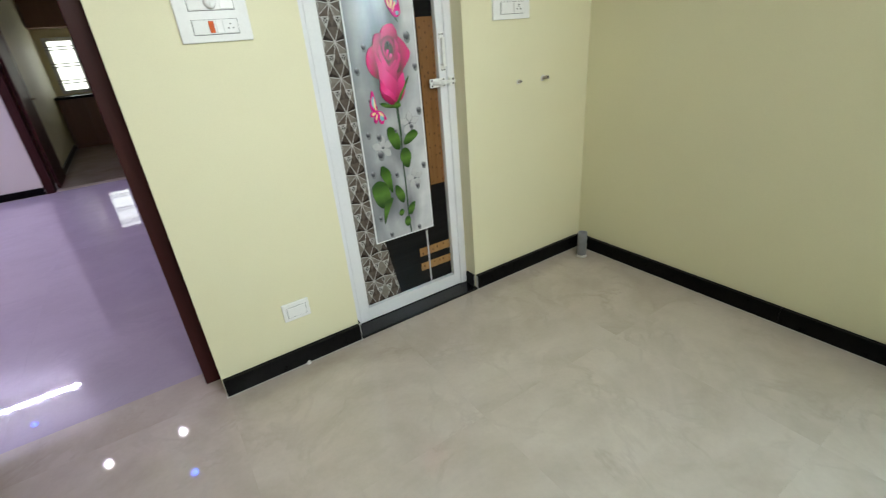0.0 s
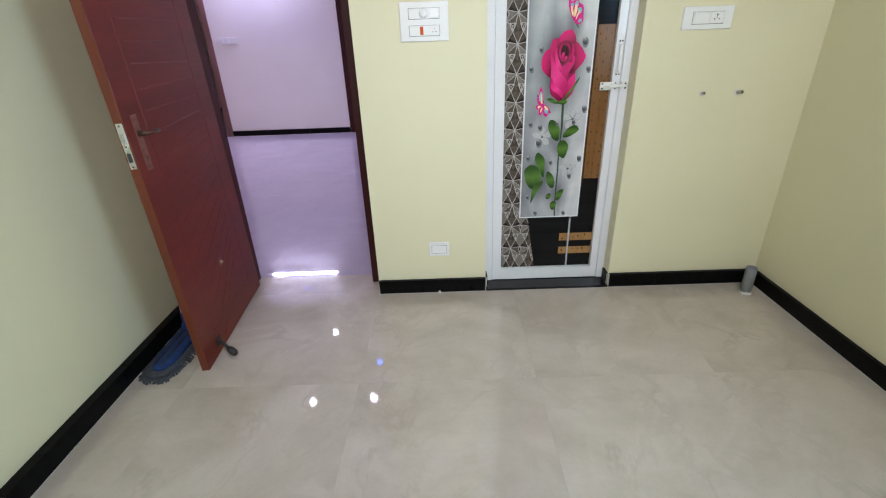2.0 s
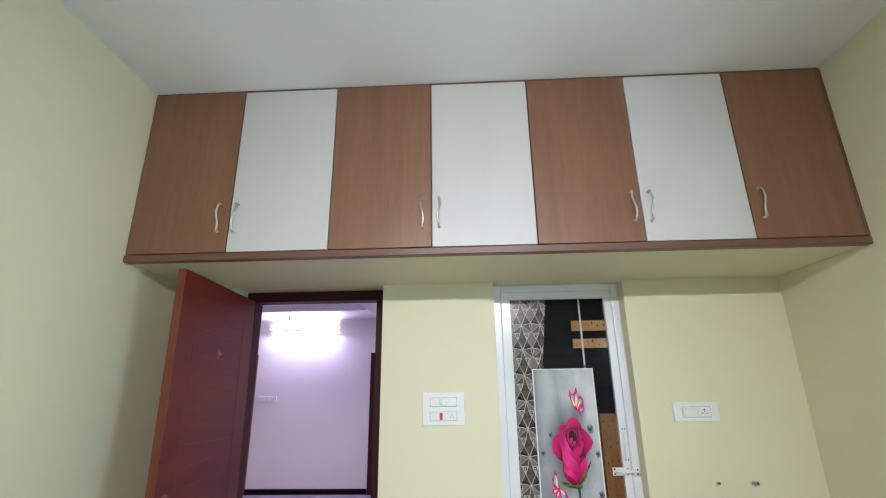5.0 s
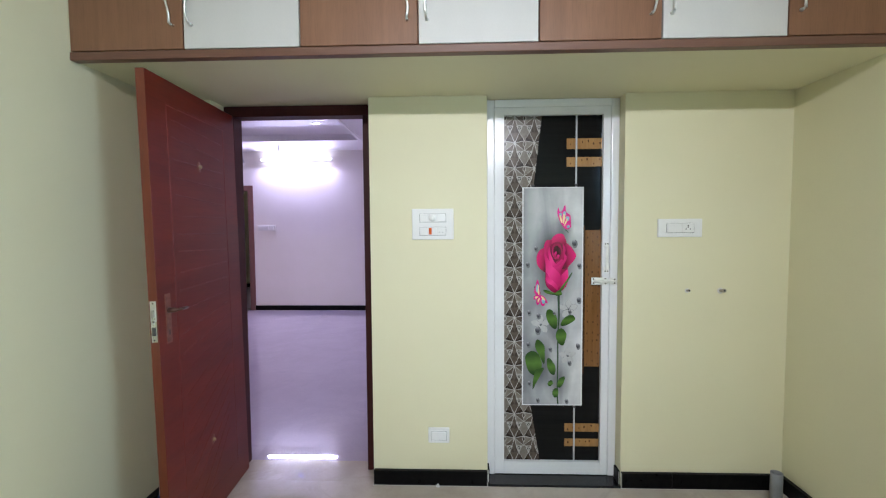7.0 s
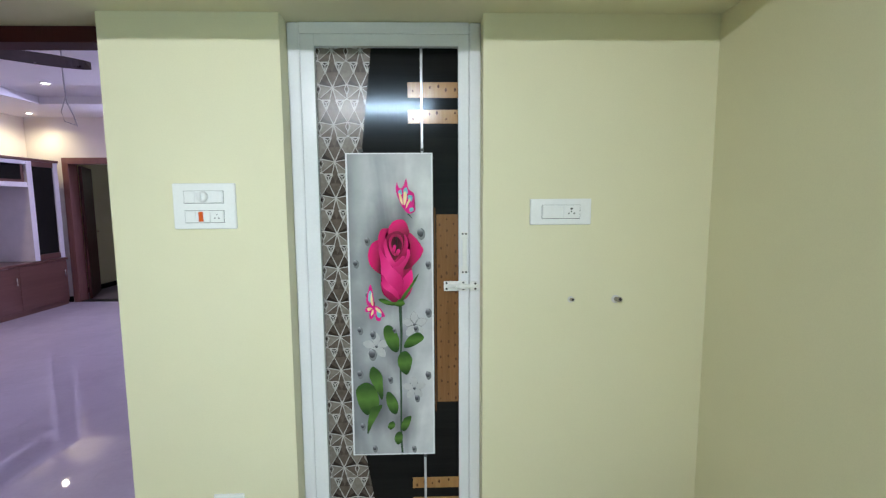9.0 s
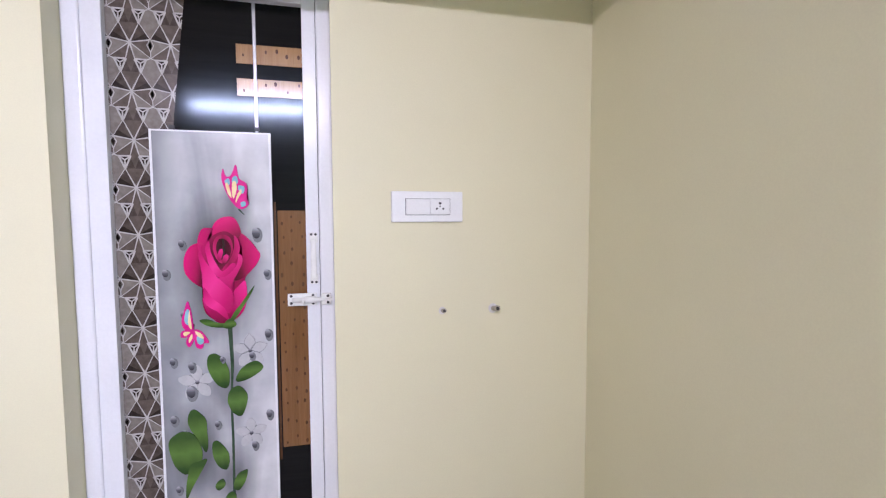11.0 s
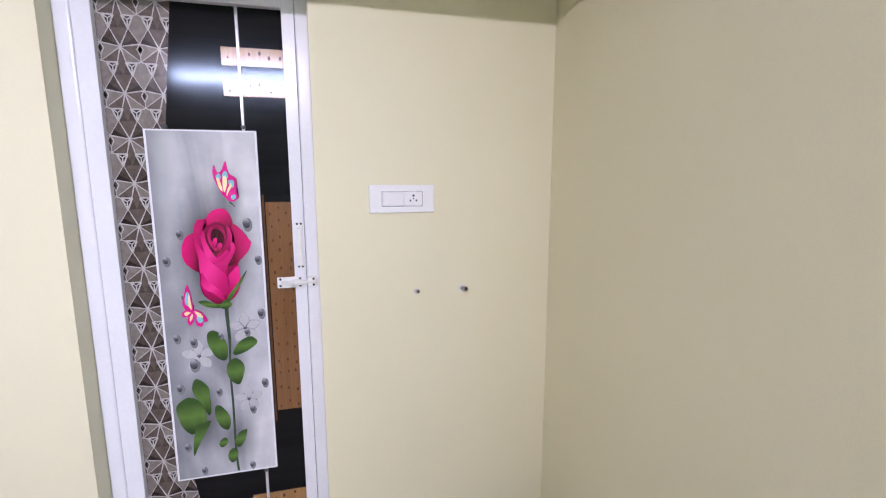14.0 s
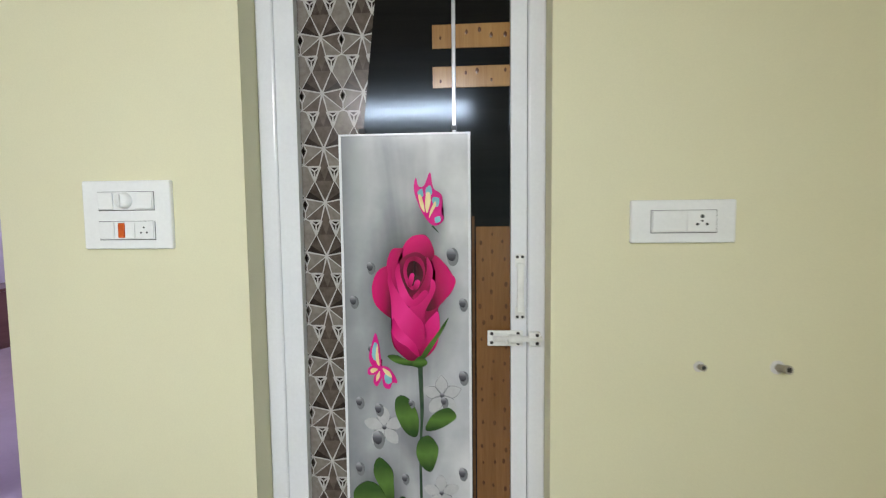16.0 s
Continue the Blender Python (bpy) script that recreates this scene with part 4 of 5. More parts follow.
def stroke(points, r0, r1):
    """A thin printed line along a smooth path on the panel."""
    layer[0] += 1
    bm = bmesh.new()
    pts = [Vector(p) for p in points]
    n = len(pts)
    rows = []
    for i, p in enumerate(pts):
        d = (pts[min(i + 1, n - 1)] - pts[max(i - 1, 0)]).normalized()
        r = r0 + (r1 - r0) * i / (n - 1)
        o = Vector((-d.y, d.x)) * r
        y = QY - 0.0016
        rows.append([bm.verts.new((QX + q.x, yy, QZ + q.y)) for q, yy in ((p + o, y + 0.002), (p + o, y), (p - o, y), (p - o, y + 0.002))])
    for a, c in zip(rows, rows[1:]):
        for k in range(3):
            bm.faces.new((a[k], a[k + 1], c[k + 1], c[k]))
    return bm


def arc(u0, v0, u1, v1, bow, n=9):
    out = []
    for i in range(n):
        s = i / (n - 1)
        d = Vector((u1 - u0, v1 - v0))
        o = Vector((-d.y, d.x)) * bow * math.sin(math.pi * s)
        out.append((u0 + d.x * s + o.x, v0 + d.y * s + o.y))
    return out


# faint blossoms first
for cu, cv, r in ((0.262, 0.560, 0.055), (0.105, 0.470, 0.055), (0.258, 0.290, 0.048)):
    for k in range(5):
        a = radians(72 * k + 20)
        part("blossom_petal", blob(cu + 0.55 * r * math.cos(a), cv + 0.55 * r * math.sin(a), r * 0.62, r * 0.95, math.degrees(a) - 90, 0.25, 0.55, 0.0004, 18), FAINT_FILL, picture)
        for s in (-1, 1):
            part("blossom_line", stroke(arc(cu, cv, cu + r * math.cos(a), cv + r * math.sin(a), 0.30 * s), 0.0010, 0.0005), FAINT, picture)
    part("blossom_heart", blob(cu, cv, 0.012, 0.014, 0, 0, 0, 0.001, 12), PEBBLE, picture)
# pebbles, each with a soft grey drop under it
for cu, cv, r in ((0.075, 0.905, 1.0), (0.290, 0.935, 1.5), (0.318, 0.808, 1.05), (0.028, 0.815, 1.05), (0.074, 0.685, 1.0), (0.317, 0.612, 1.2), (0.038, 0.540, 1.0), (0.090, 0.522, 1.1),
                  (0.086, 0.440, 1.6), (0.034, 0.356, 1.1), (0.158, 0.330, 0.9), (0.314, 0.348, 1.1), (0.040, 0.130, 0.9), (0.088, 0.032, 0.9), (0.252, 0.028, 0.9), (0.267, 0.250, 1.0), (0.178, 0.538, 0.7), (0.266, 0.545, 0.9)):
    part("pebble_drop", blob(cu + 0.004, cv - 0.006, 0.020 * r, 0.032 * r, 0, 0, 0, 0.0003, 16), SOFT_SHADE, picture)
    part("pebble", blob(cu, cv, 0.0165 * r, 0.0245 * r, 12, 0.1, 0, 0.0010, 16), PEBBLE, picture)
# stem and leaves


def outline(points, steps=5):
    """A printed piece with a smooth closed outline through a few points, slightly raised."""
    layer[0] += 1
    y0 = QY - 0.0012 - 0.00003 * layer[0]
    n = len(points)
    ring = []
    for k in range(n):
        p0, p1, p2, p3 = (Vector(points[(k + s) % n]) * 0.001 for s in (-1, 0, 1, 2))
        for s in range(steps):
            t = s / steps
            ring.append(0.5 * (2 * p1 + (p2 - p0) * t + (2 * p0 - 5 * p1 + 4 * p2 - p3) * t * t + (3 * p1 - p0 - 3 * p2 + p3) * t ** 3))
    bm = bmesh.new()
    front = [bm.verts.new((QX + p.x, y0, QZ + p.y)) for p in ring]
    back = [bm.verts.new((QX + p.x, QY + 0.0005, QZ + p.y)) for p in ring]
    bm.faces.new(front)
    for k in range(len(ring)):
        q = (k + 1) % len(ring)
        bm.faces.new((back[k], back[q], front[q], front[k]))
    bmesh.ops.triangulate(bm, faces=[f for f in bm.faces if len(f.verts) > 4])
    bmesh.ops.recalc_face_normals(bm, faces=bm.faces[:])
    return bm


part("stem", stroke([(0.205, 0.654), (0.205, 0.622), (0.207, 0.558), (0.208, 0.52), (0.207, 0.491)], 0.0068, 0.0042), STEM_M, picture)
part("stem", stroke([(0.207, 0.491), (0.204, 0.441), (0.202, 0.36), (0.203, 0.271), (0.202, 0.193), (0.201, 0.11), (0.202, 0.051), (0.205, 0.008)], 0.0034, 0.0040), STEM_M, picture)
LEAVES = []
LEAVES.append([(141, 546), (159, 553), (180, 536), (195, 502), (195, 462), (185, 449), (164, 460), (147, 488), (138, 518)])
LEAVES.append([(221, 477), (236, 503), (261, 520), (282, 522), (296, 501), (272, 480), (245, 467), (223, 465)])
LEAVES.append([(202, 435), (222, 445), (240, 431), (248, 405), (232, 356), (210, 363), (195, 391), (194, 416)])
LEAVES.append([(82, 372), (97, 376), (123, 347), (126, 310), (127, 265), (121, 248), (111, 265), (99, 292), (85, 316), (76, 343)])
LEAVES.append([(21, 282), (41, 305), (65, 310), (91, 293), (107, 250), (104, 216), (80, 197), (62, 183), (40, 203), (27, 236)])
LEAVES.append([(78, 204), (101, 212), (121, 213), (103, 176), (81, 136), (63, 100), (64, 140), (70, 177)])
LEAVES.append([(145, 267), (162, 267), (185, 233), (188, 202), (179, 182), (158, 195), (144, 230)])
LEAVES.append([(211, 152), (227, 164), (242, 164), (233, 129), (215, 107), (202, 120)])
LEAVES.append([(154, 140), (169, 145), (174, 127), (157, 113), (147, 125)])
LEAVES.append([(177, 86), (191, 99), (205, 89), (203, 63), (188, 48), (175, 64)])
for points in LEAVES:
    mid = sum((Vector(p) for p in points), Vector((0, 0))) / len(points)
    points = [tuple(mid + (Vector(p) - mid) * 1.09) for p in points]
    part("leaf", outline(points), LEAF_A, picture, "rounded green printed leaf")
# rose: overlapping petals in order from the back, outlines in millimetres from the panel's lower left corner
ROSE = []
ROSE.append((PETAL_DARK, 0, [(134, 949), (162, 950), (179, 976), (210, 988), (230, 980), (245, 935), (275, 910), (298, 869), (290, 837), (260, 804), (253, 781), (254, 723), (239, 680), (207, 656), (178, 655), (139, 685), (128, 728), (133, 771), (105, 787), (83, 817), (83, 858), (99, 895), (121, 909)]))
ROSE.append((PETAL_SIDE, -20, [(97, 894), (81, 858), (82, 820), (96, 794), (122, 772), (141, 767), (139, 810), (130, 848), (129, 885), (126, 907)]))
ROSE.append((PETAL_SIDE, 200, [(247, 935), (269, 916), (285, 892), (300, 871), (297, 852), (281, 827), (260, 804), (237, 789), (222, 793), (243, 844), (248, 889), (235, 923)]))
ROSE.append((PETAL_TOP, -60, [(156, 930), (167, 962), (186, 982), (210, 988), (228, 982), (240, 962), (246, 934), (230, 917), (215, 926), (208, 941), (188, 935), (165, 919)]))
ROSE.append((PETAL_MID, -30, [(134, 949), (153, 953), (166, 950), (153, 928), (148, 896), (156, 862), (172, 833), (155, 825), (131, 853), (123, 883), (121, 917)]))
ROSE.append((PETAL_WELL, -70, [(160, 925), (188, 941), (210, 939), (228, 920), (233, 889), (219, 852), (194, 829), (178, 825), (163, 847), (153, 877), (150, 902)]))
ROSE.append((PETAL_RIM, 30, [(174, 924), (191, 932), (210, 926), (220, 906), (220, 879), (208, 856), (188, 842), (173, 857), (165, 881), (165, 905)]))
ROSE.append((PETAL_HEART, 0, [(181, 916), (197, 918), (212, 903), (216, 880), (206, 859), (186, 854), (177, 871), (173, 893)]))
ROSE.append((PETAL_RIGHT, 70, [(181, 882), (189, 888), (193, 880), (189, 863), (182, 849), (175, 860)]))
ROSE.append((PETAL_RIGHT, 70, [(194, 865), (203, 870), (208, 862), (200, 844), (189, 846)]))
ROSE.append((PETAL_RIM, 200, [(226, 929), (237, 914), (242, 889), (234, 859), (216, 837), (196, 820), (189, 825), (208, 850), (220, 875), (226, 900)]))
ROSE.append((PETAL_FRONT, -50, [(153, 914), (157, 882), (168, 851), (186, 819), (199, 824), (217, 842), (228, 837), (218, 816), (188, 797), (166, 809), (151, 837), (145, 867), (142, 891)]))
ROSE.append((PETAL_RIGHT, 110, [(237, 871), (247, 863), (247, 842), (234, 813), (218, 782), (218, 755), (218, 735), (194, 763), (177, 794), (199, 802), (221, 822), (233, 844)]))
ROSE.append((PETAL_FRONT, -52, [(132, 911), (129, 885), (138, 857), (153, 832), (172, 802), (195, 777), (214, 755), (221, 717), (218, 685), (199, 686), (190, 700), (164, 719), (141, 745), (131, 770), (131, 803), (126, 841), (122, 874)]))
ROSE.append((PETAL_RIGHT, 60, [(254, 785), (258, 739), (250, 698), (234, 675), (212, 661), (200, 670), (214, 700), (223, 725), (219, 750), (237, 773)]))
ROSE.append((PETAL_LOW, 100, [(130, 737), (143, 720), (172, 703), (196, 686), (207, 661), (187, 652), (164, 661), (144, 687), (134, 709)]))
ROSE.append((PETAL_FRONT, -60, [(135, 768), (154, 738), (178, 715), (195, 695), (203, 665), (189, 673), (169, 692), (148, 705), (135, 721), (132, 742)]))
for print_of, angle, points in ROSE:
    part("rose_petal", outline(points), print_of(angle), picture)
SEPALS = ([(280, 769), (268, 739), (243, 698), (215, 657), (200, 648), (217, 683), (241, 715)], [(118, 666), (141, 668), (170, 655), (203, 651), (190, 640), (159, 642), (134, 651)], [(201, 665), (215, 662), (224, 646), (205, 635), (184, 642)])
for points in SEPALS:
    part("sepal", outline(points), LEAF_A, picture)


WING = [(200, 1135), (207, 1113), (222, 1115), (237, 1148), (245, 1108), (266, 1091), (269, 1061), (265, 1046), (272, 1028), (258, 1013), (239, 1014), (218, 1041), (202, 1077), (195, 1107)]
CREAM_MARKS = [[(206, 1088), (213, 1090), (220, 1066), (222, 1046), (212, 1060)], [(226, 1093), (236, 1096), (238, 1073), (229, 1044), (224, 1060)], [(249, 1073), (252, 1064), (243, 1047), (234, 1031), (237, 1050)]]
BLUE_MARKS = [[(204, 1098), (216, 1106), (219, 1088), (210, 1084)], [(226, 1106), (238, 1114), (242, 1092), (227, 1088)], [(243, 1083), (260, 1081), (257, 1060), (245, 1065)], [(248, 1031), (261, 1035), (263, 1023), (251, 1018)]]
FOOT = Vector((257, 993))


def butterfly(foot, wings):
    """Each wing is the same drawing about its foot, (scale, turn, mirror): magenta rim, blue and cream inside."""
    for scale, turn, mirror in wings:
        def put_at(points):
            rot = Matrix.Rotation(radians(turn), 2)
            out = []
            for p in points:
                d = (Vector(p) - FOOT) * scale
                d.x *= mirror
                out.append(tuple(Vector(foot) + rot @ d))
            return out
        part("wing", outline(put_at(WING), steps=4), BF_PINK, picture)
        for m, drawn in ((BF_BLUE, BLUE_MARKS), (BF_CREAM, CREAM_MARKS)):
            for points in drawn:
                part("wing_mark", outline(put_at(points), steps=4), m, picture)
    part("butterfly_body", stroke([(foot[0] * 0.001 - 0.016, foot[1] * 0.001 + 0.018), (foot[0] * 0.001, foot[1] * 0.001)], 0.0026, 0.0008), STEM_M, picture)


butterfly(FOOT, ((1.0, 0, 1),))
LOW_WINGS = []
LOW_WINGS.append((BF_PINK, [(86, 727), (94, 702), (98, 671), (100, 633), (89, 630), (73, 644), (68, 667), (76, 698)]))
LOW_WINGS.append((BF_BLUE, [(83, 701), (90, 699), (90, 674), (87, 653), (77, 663), (77, 681)]))
LOW_WINGS.append((BF_CREAM, [(91, 699), (93, 680), (96, 642), (89, 646), (86, 667)]))
LOW_WINGS.append((BF_PINK, [(101, 637), (124, 629), (143, 595), (129, 593), (123, 577), (107, 582), (102, 610)]))
LOW_WINGS.append((BF_BLUE, [(110, 616), (124, 613), (129, 597), (119, 590), (110, 598)]))
LOW_WINGS.append((BF_CREAM, [(104, 633), (122, 624), (129, 608), (113, 616)]))
LOW_WINGS.append((BF_PINK, [(100, 633), (79, 638), (65, 631), (66, 615), (84, 617)]))
LOW_WINGS.append((BF_CREAM, [(91, 630), (78, 633), (71, 627), (77, 619)]))
LOW_WINGS.append((BF_PINK, [(100, 633), (102, 610), (89, 584), (79, 594), (83, 615)]))
LOW_WINGS.append((BF_CREAM, [(96, 625), (96, 610), (87, 597), (87, 611)]))
for m, points in LOW_WINGS:
    part("wing_mark" if m is not BF_PINK else "wing", outline(points, steps=4), m, picture)

part("butterfly_body", stroke([(0.1, 0.6557), (0.0992, 0.6367), (0.0993, 0.6208)], 0.0034, 0.0016), BF_BODY, picture)

# pull handle and tower bolt, painted white, black screws
pull = part("pull_handle", box(1.3605, 1.3775, SY - 0.019, SY - 0.013, 1.206, 1.332, 0.0025), WHITE_METAL, d2, "white metal pull handle")
for z in (1.214, 1.324):
    part("leg", box(1.3615, 1.3765, SY - 0.0145, SY - 0.003, z - 0.004, z + 0.004, 0.0015), WHITE_METAL, pull)
for z in (1.202, 1.336):
    part("foot", box(1.3565, 1.3815, SY - 0.004, SY + 0.0005, z - 0.016, z + 0.016, 0.002), WHITE_METAL, pull)
    for dx in (-0.0065, 0.0065):
        part("screw", turned([(0.0, 0.0022), (0.0032, 0.0018), (0.0040, 0.0)], pose(1.369 + dx, SY - 0.004, z + math.copysign(0.010, z - 1.27), 90), 10), RUBBER, pull)
bolt = part("tower_bolt", box(1.286, 1.376, SY - 0.008, SY + 0.0005 - 0.003, 1.117, 1.157, 0.002), WHITE_METAL, d2, "white metal tower bolt")
part("rod", tube([(1.30, SY - 0.013, 1.137), (1.425, SY - 0.013, 1.137)], 0.0075, 12), WHITE_METAL, bolt, smooth=True)
part("guide", tube([(1.340, SY - 0.012, 1.137), (1.372, SY - 0.012, 1.137)], 0.0115, 12), WHITE_METAL, bolt, smooth=True)
part("knob", tube([(1.335, SY - 0.012, 1.137), (1.335, SY - 0.030, 1.128)], 0.004, 10), WHITE_METAL, bolt, smooth=True)
part("keeper", box(1.389, 1.420, FY - 0.014, FY + 0.001, 1.119, 1.156, 0.004), WHITE_METAL, d2, "white metal bolt keeper on the frame")
for x, z in ((1.297, 1.126), (1.297, 1.149), (1.364, 1.124), (1.364, 1.150)):
    part("screw", turned([(0.0, 0.0024), (0.0036, 0.0018), (0.0046, 0.0)], pose(x, SY - 0.008, z, 90), 10), RUBBER, bolt)

for z in (1.127, 1.148):
    part("screw", turned([(0.0, 0.0024), (0.0036, 0.0018), (0.0046, 0.0)], pose(1.411, FY - 0.014, z, 90), 10), RUBBER, d2)

# ---- electrical plates ----
NY = NORTH


def plate(name, x0, x1, z0, z1, label, group=""):
    t = thing(name, ((x0 + x1) / 2, NY, z0), label, "switch plate", group)
    part("cover", box(x0, x1, NY - 0.011, NY + 0.002, z0, z1, 0.004, 3), PLASTIC, t)
    return t


def rocker(t, x0, x1, z0, z1, tilt=1):
    q = box(x0, x1, -0.0045, 0.0035, z0, z1, 0.0012)
    q.transform(Matrix.Translation((0, NY - 0.0125, (z0 + z1) / 2)) @ Matrix.Rotation(radians(4 * tilt), 4, "X") @ Matrix.Translation((0, 0, -(z0 + z1) / 2)))
    return part("rocker", q, PLASTIC, t)


def recess(t, x0, x1, z0, z1):
    """Raised module tray with a dark line round it."""
    part("module_line", box(x0 - 0.0012, x1 + 0.0012, NY - 0.0117, NY - 0.004, z0 - 0.0016, z1 + 0.0010), SHADOW_GAP, t)
    return part("module_tray", box(x0, x1, NY - 0.0135, NY - 0.005, z0, z1, 0.0008, 1), PLASTIC, t)


def pins(t, x, z, s=1.0, big=False):
    for dx, dz, r in ((0, 0.009, 0.0034 if big else 0.0024), (-0.0085, -0.005, 0.0026), (0.0085, -0.005, 0.0026)) + (((0, 0.001, 0.002),) if big else ()):
        part("pin_hole", turned([(0.0, 0.0012), (r * s, 0.0010), (r * s, 0.0)], pose(x + dx * s, NY - 0.0165, z + dz * s, 90), 10), SHADOW_GAP, t)


t = plate("switchboard", 0.289, 0.517, 1.378, 1.546, "white two-row switchboard with fan regulator and orange indicator")
for z0, z1 in ((1.474, 1.518), (1.402, 1.446)):
    recess(t, 0.332, 0.474, z0, z1)
rocker(t, 0.334, 0.372, 1.476, 1.516)
rocker(t, 0.430, 0.472, 1.476, 1.516, -1)
part("regulator_knob", turned([(0.0, 0.016), (0.015, 0.016), (0.018, 0.012), (0.020, 0.0)], pose(0.401, NY - 0.0135, 1.497, 90), 28), PLASTIC, t, "round fan regulator knob", True)
part("knob_grip", box(0.399, 0.403, NY - 0.034, NY - 0.029, 1.483, 1.511, 0.001, 1), PLASTIC, t)
rocker(t, 0.334, 0.372, 1.404, 1.444)
part("indicator", box(0.382, 0.398, NY - 0.017, NY - 0.012, 1.406, 1.442, 0.0015), ORANGE, t, "orange-red indicator lamp")
rocker(t, 0.404, 0.424, 1.404, 1.444, -1)
part("socket_face", box(0.426, 0.472, NY - 0.0165, NY - 0.012, 1.404, 1.444, 0.001), PLASTIC, t)
pins(t, 0.449, 1.423, 0.9)

t = plate("socket_plate", 1.610, 1.842, 1.384, 1.482, "white horizontal plate with a switch and a five-pin socket")
recess(t, 1.655, 1.798, 1.408, 1.458)
rocker(t, 1.657, 1.730, 1.410, 1.456)
part("socket_face", box(1.734, 1.796, NY - 0.0165, NY - 0.012, 1.410, 1.456, 0.001), PLASTIC, t)
pins(t, 1.765, 1.433, 1.25, True)

t = plate("low_switch_plate", 0.368, 0.487, 0.240, 0.326, "white low plate with one wide rocker switch")
recess(t, 0.386, 0.470, 0.258, 0.306)
rocker(t, 0.388, 0.468, 0.260, 0.304, -1)

# ---- two capped pipe points and the floor pipe ----
for x, r, out in ((1.775, 0.0078, 0.017), (1.950, 0.0100, 0.032)):
    t = thing("pipe_cap", (x, NY, 1.094), "small grey capped pipe end sticking out of the wall", "pipe cap", "capped pipe ends on the wall")
    part("ring", turned([(0.0, 0.0), (r * 1.7, 0.0), (r * 1.5, 0.003), (r, 0.004), (0.0, 0.004)], pose(x, NY + 0.001, 1.094, 90), 18), CEMENT, t, "rough plaster ring")
    m = pose(x, NY, 1.094, 90) @ pose(0, 0, 0, -8, 10)
    part("stub", turned([(0.0, 0.0), (r * 0.85, 0.0), (r * 0.85, out * 0.7), (r, out * 0.72), (r, out), (r * 0.55, out), (r * 0.5, out - 0.006), (0.0, out - 0.006)], m, 18), CAP_PVC, t, smooth=False)
    part("hole", turned([(0.0, 0.0), (r * 0.62, 0.0), (r * 0.62, 0.0015), (0.0, 0.0015)], m @ Matrix.Translation((0, 0, out - 0.001)), 14), RUBBER, t)
t = thing("floor_pipe", (2.186, 1.688, 0), "short open grey plastic drain pipe standing in the corner", "pipe")
part("pipe_wall", turned([(0.024, 0.0), (0.0285, 0.0), (0.0285, 0.160), (0.0280, 0.163), (0.0250, 0.163), (0.0242, 0.158), (0.0242, 0.004)], pose(2.186, 1.688, 0), 32), GREY_PVC, t, smooth=True)
b = turned([(0.0, 0.010), (0.0295, 0.014), (0.031, 0.006), (0.034, 0.0), (0.0, 0.0)], pose(2.186, 1.688, 0), 26)
for v in b.verts:
    v.co += Vector((1, 1, 0)) * 0.004 * noise.noise(v.co * 70)
    v.co.z = max(0.0, v.co.z + 0.006 * noise.noise(v.co * 90))
part("cement_foot", b, CEMENT, t, "rough white cement at the foot", True)


# ---- tube lights ----
def tube_light(at, facing, glowing, label):
    """A four-foot batten: body, two end holders, the tube. facing: +1 looks to +y, -1 to -y."""
    x, y, z = at
    t = thing("tube_light", (x, y, z), label, "tube light")
    part("batten", box(x - 0.61, x + 0.61, min(y, y + 0.03 * facing), max(y, y + 0.03 * facing), z - 0.022, z + 0.022, 0.006), PLASTIC, t)
    for s in (-1, 1):
        part("holder", box(x + s * 0.60 - 0.012, x + s * 0.60 + 0.012, min(y, y + 0.062 * facing), max(y, y + 0.062 * facing), z - 0.018, z + 0.018, 0.004), PLASTIC, t)
    part("tube", tube([(x - 0.588, y + 0.048 * facing, z), (x + 0.588, y + 0.048 * facing, z)], 0.013, 14), glowing, t, "lit white fluorescent tube", True)
    return t


tube_light((0.64, SOUTH, 2.54), 1, TUBE_GLOW, "lit white tube light on the bedroom back wall")
tube_light((-2.2, FAR, 2.57), -1, HALL_TUBE_GLOW, "lit white tube light high on the hall wall")

# ---- living hall ----
for x, y, z, tone in HALL_DOWN:
    t = thing("downlight", (x, y, z), ("lit white round recessed downlight", "lit blue round recessed downlight", "lit warm round recessed downlight")[tone], "downlight", "downlights of the hall ceiling")
    part("rim", turned([(0.038, 0.0), (0.052, 0.0), (0.050, -0.006), (0.040, -0.008), (0.038, -0.003), (0.038, 0.0)], pose(x, y, z), 24), PLASTIC, t, smooth=True)
    part("lens", turned([(0.0, -0.004), (0.030, -0.004), (0.039, -0.002), (0.0, -0.001)], pose(x, y, z), 20), LED_BLUE if tone == 1 else LED_WARM, t, "glowing lens")


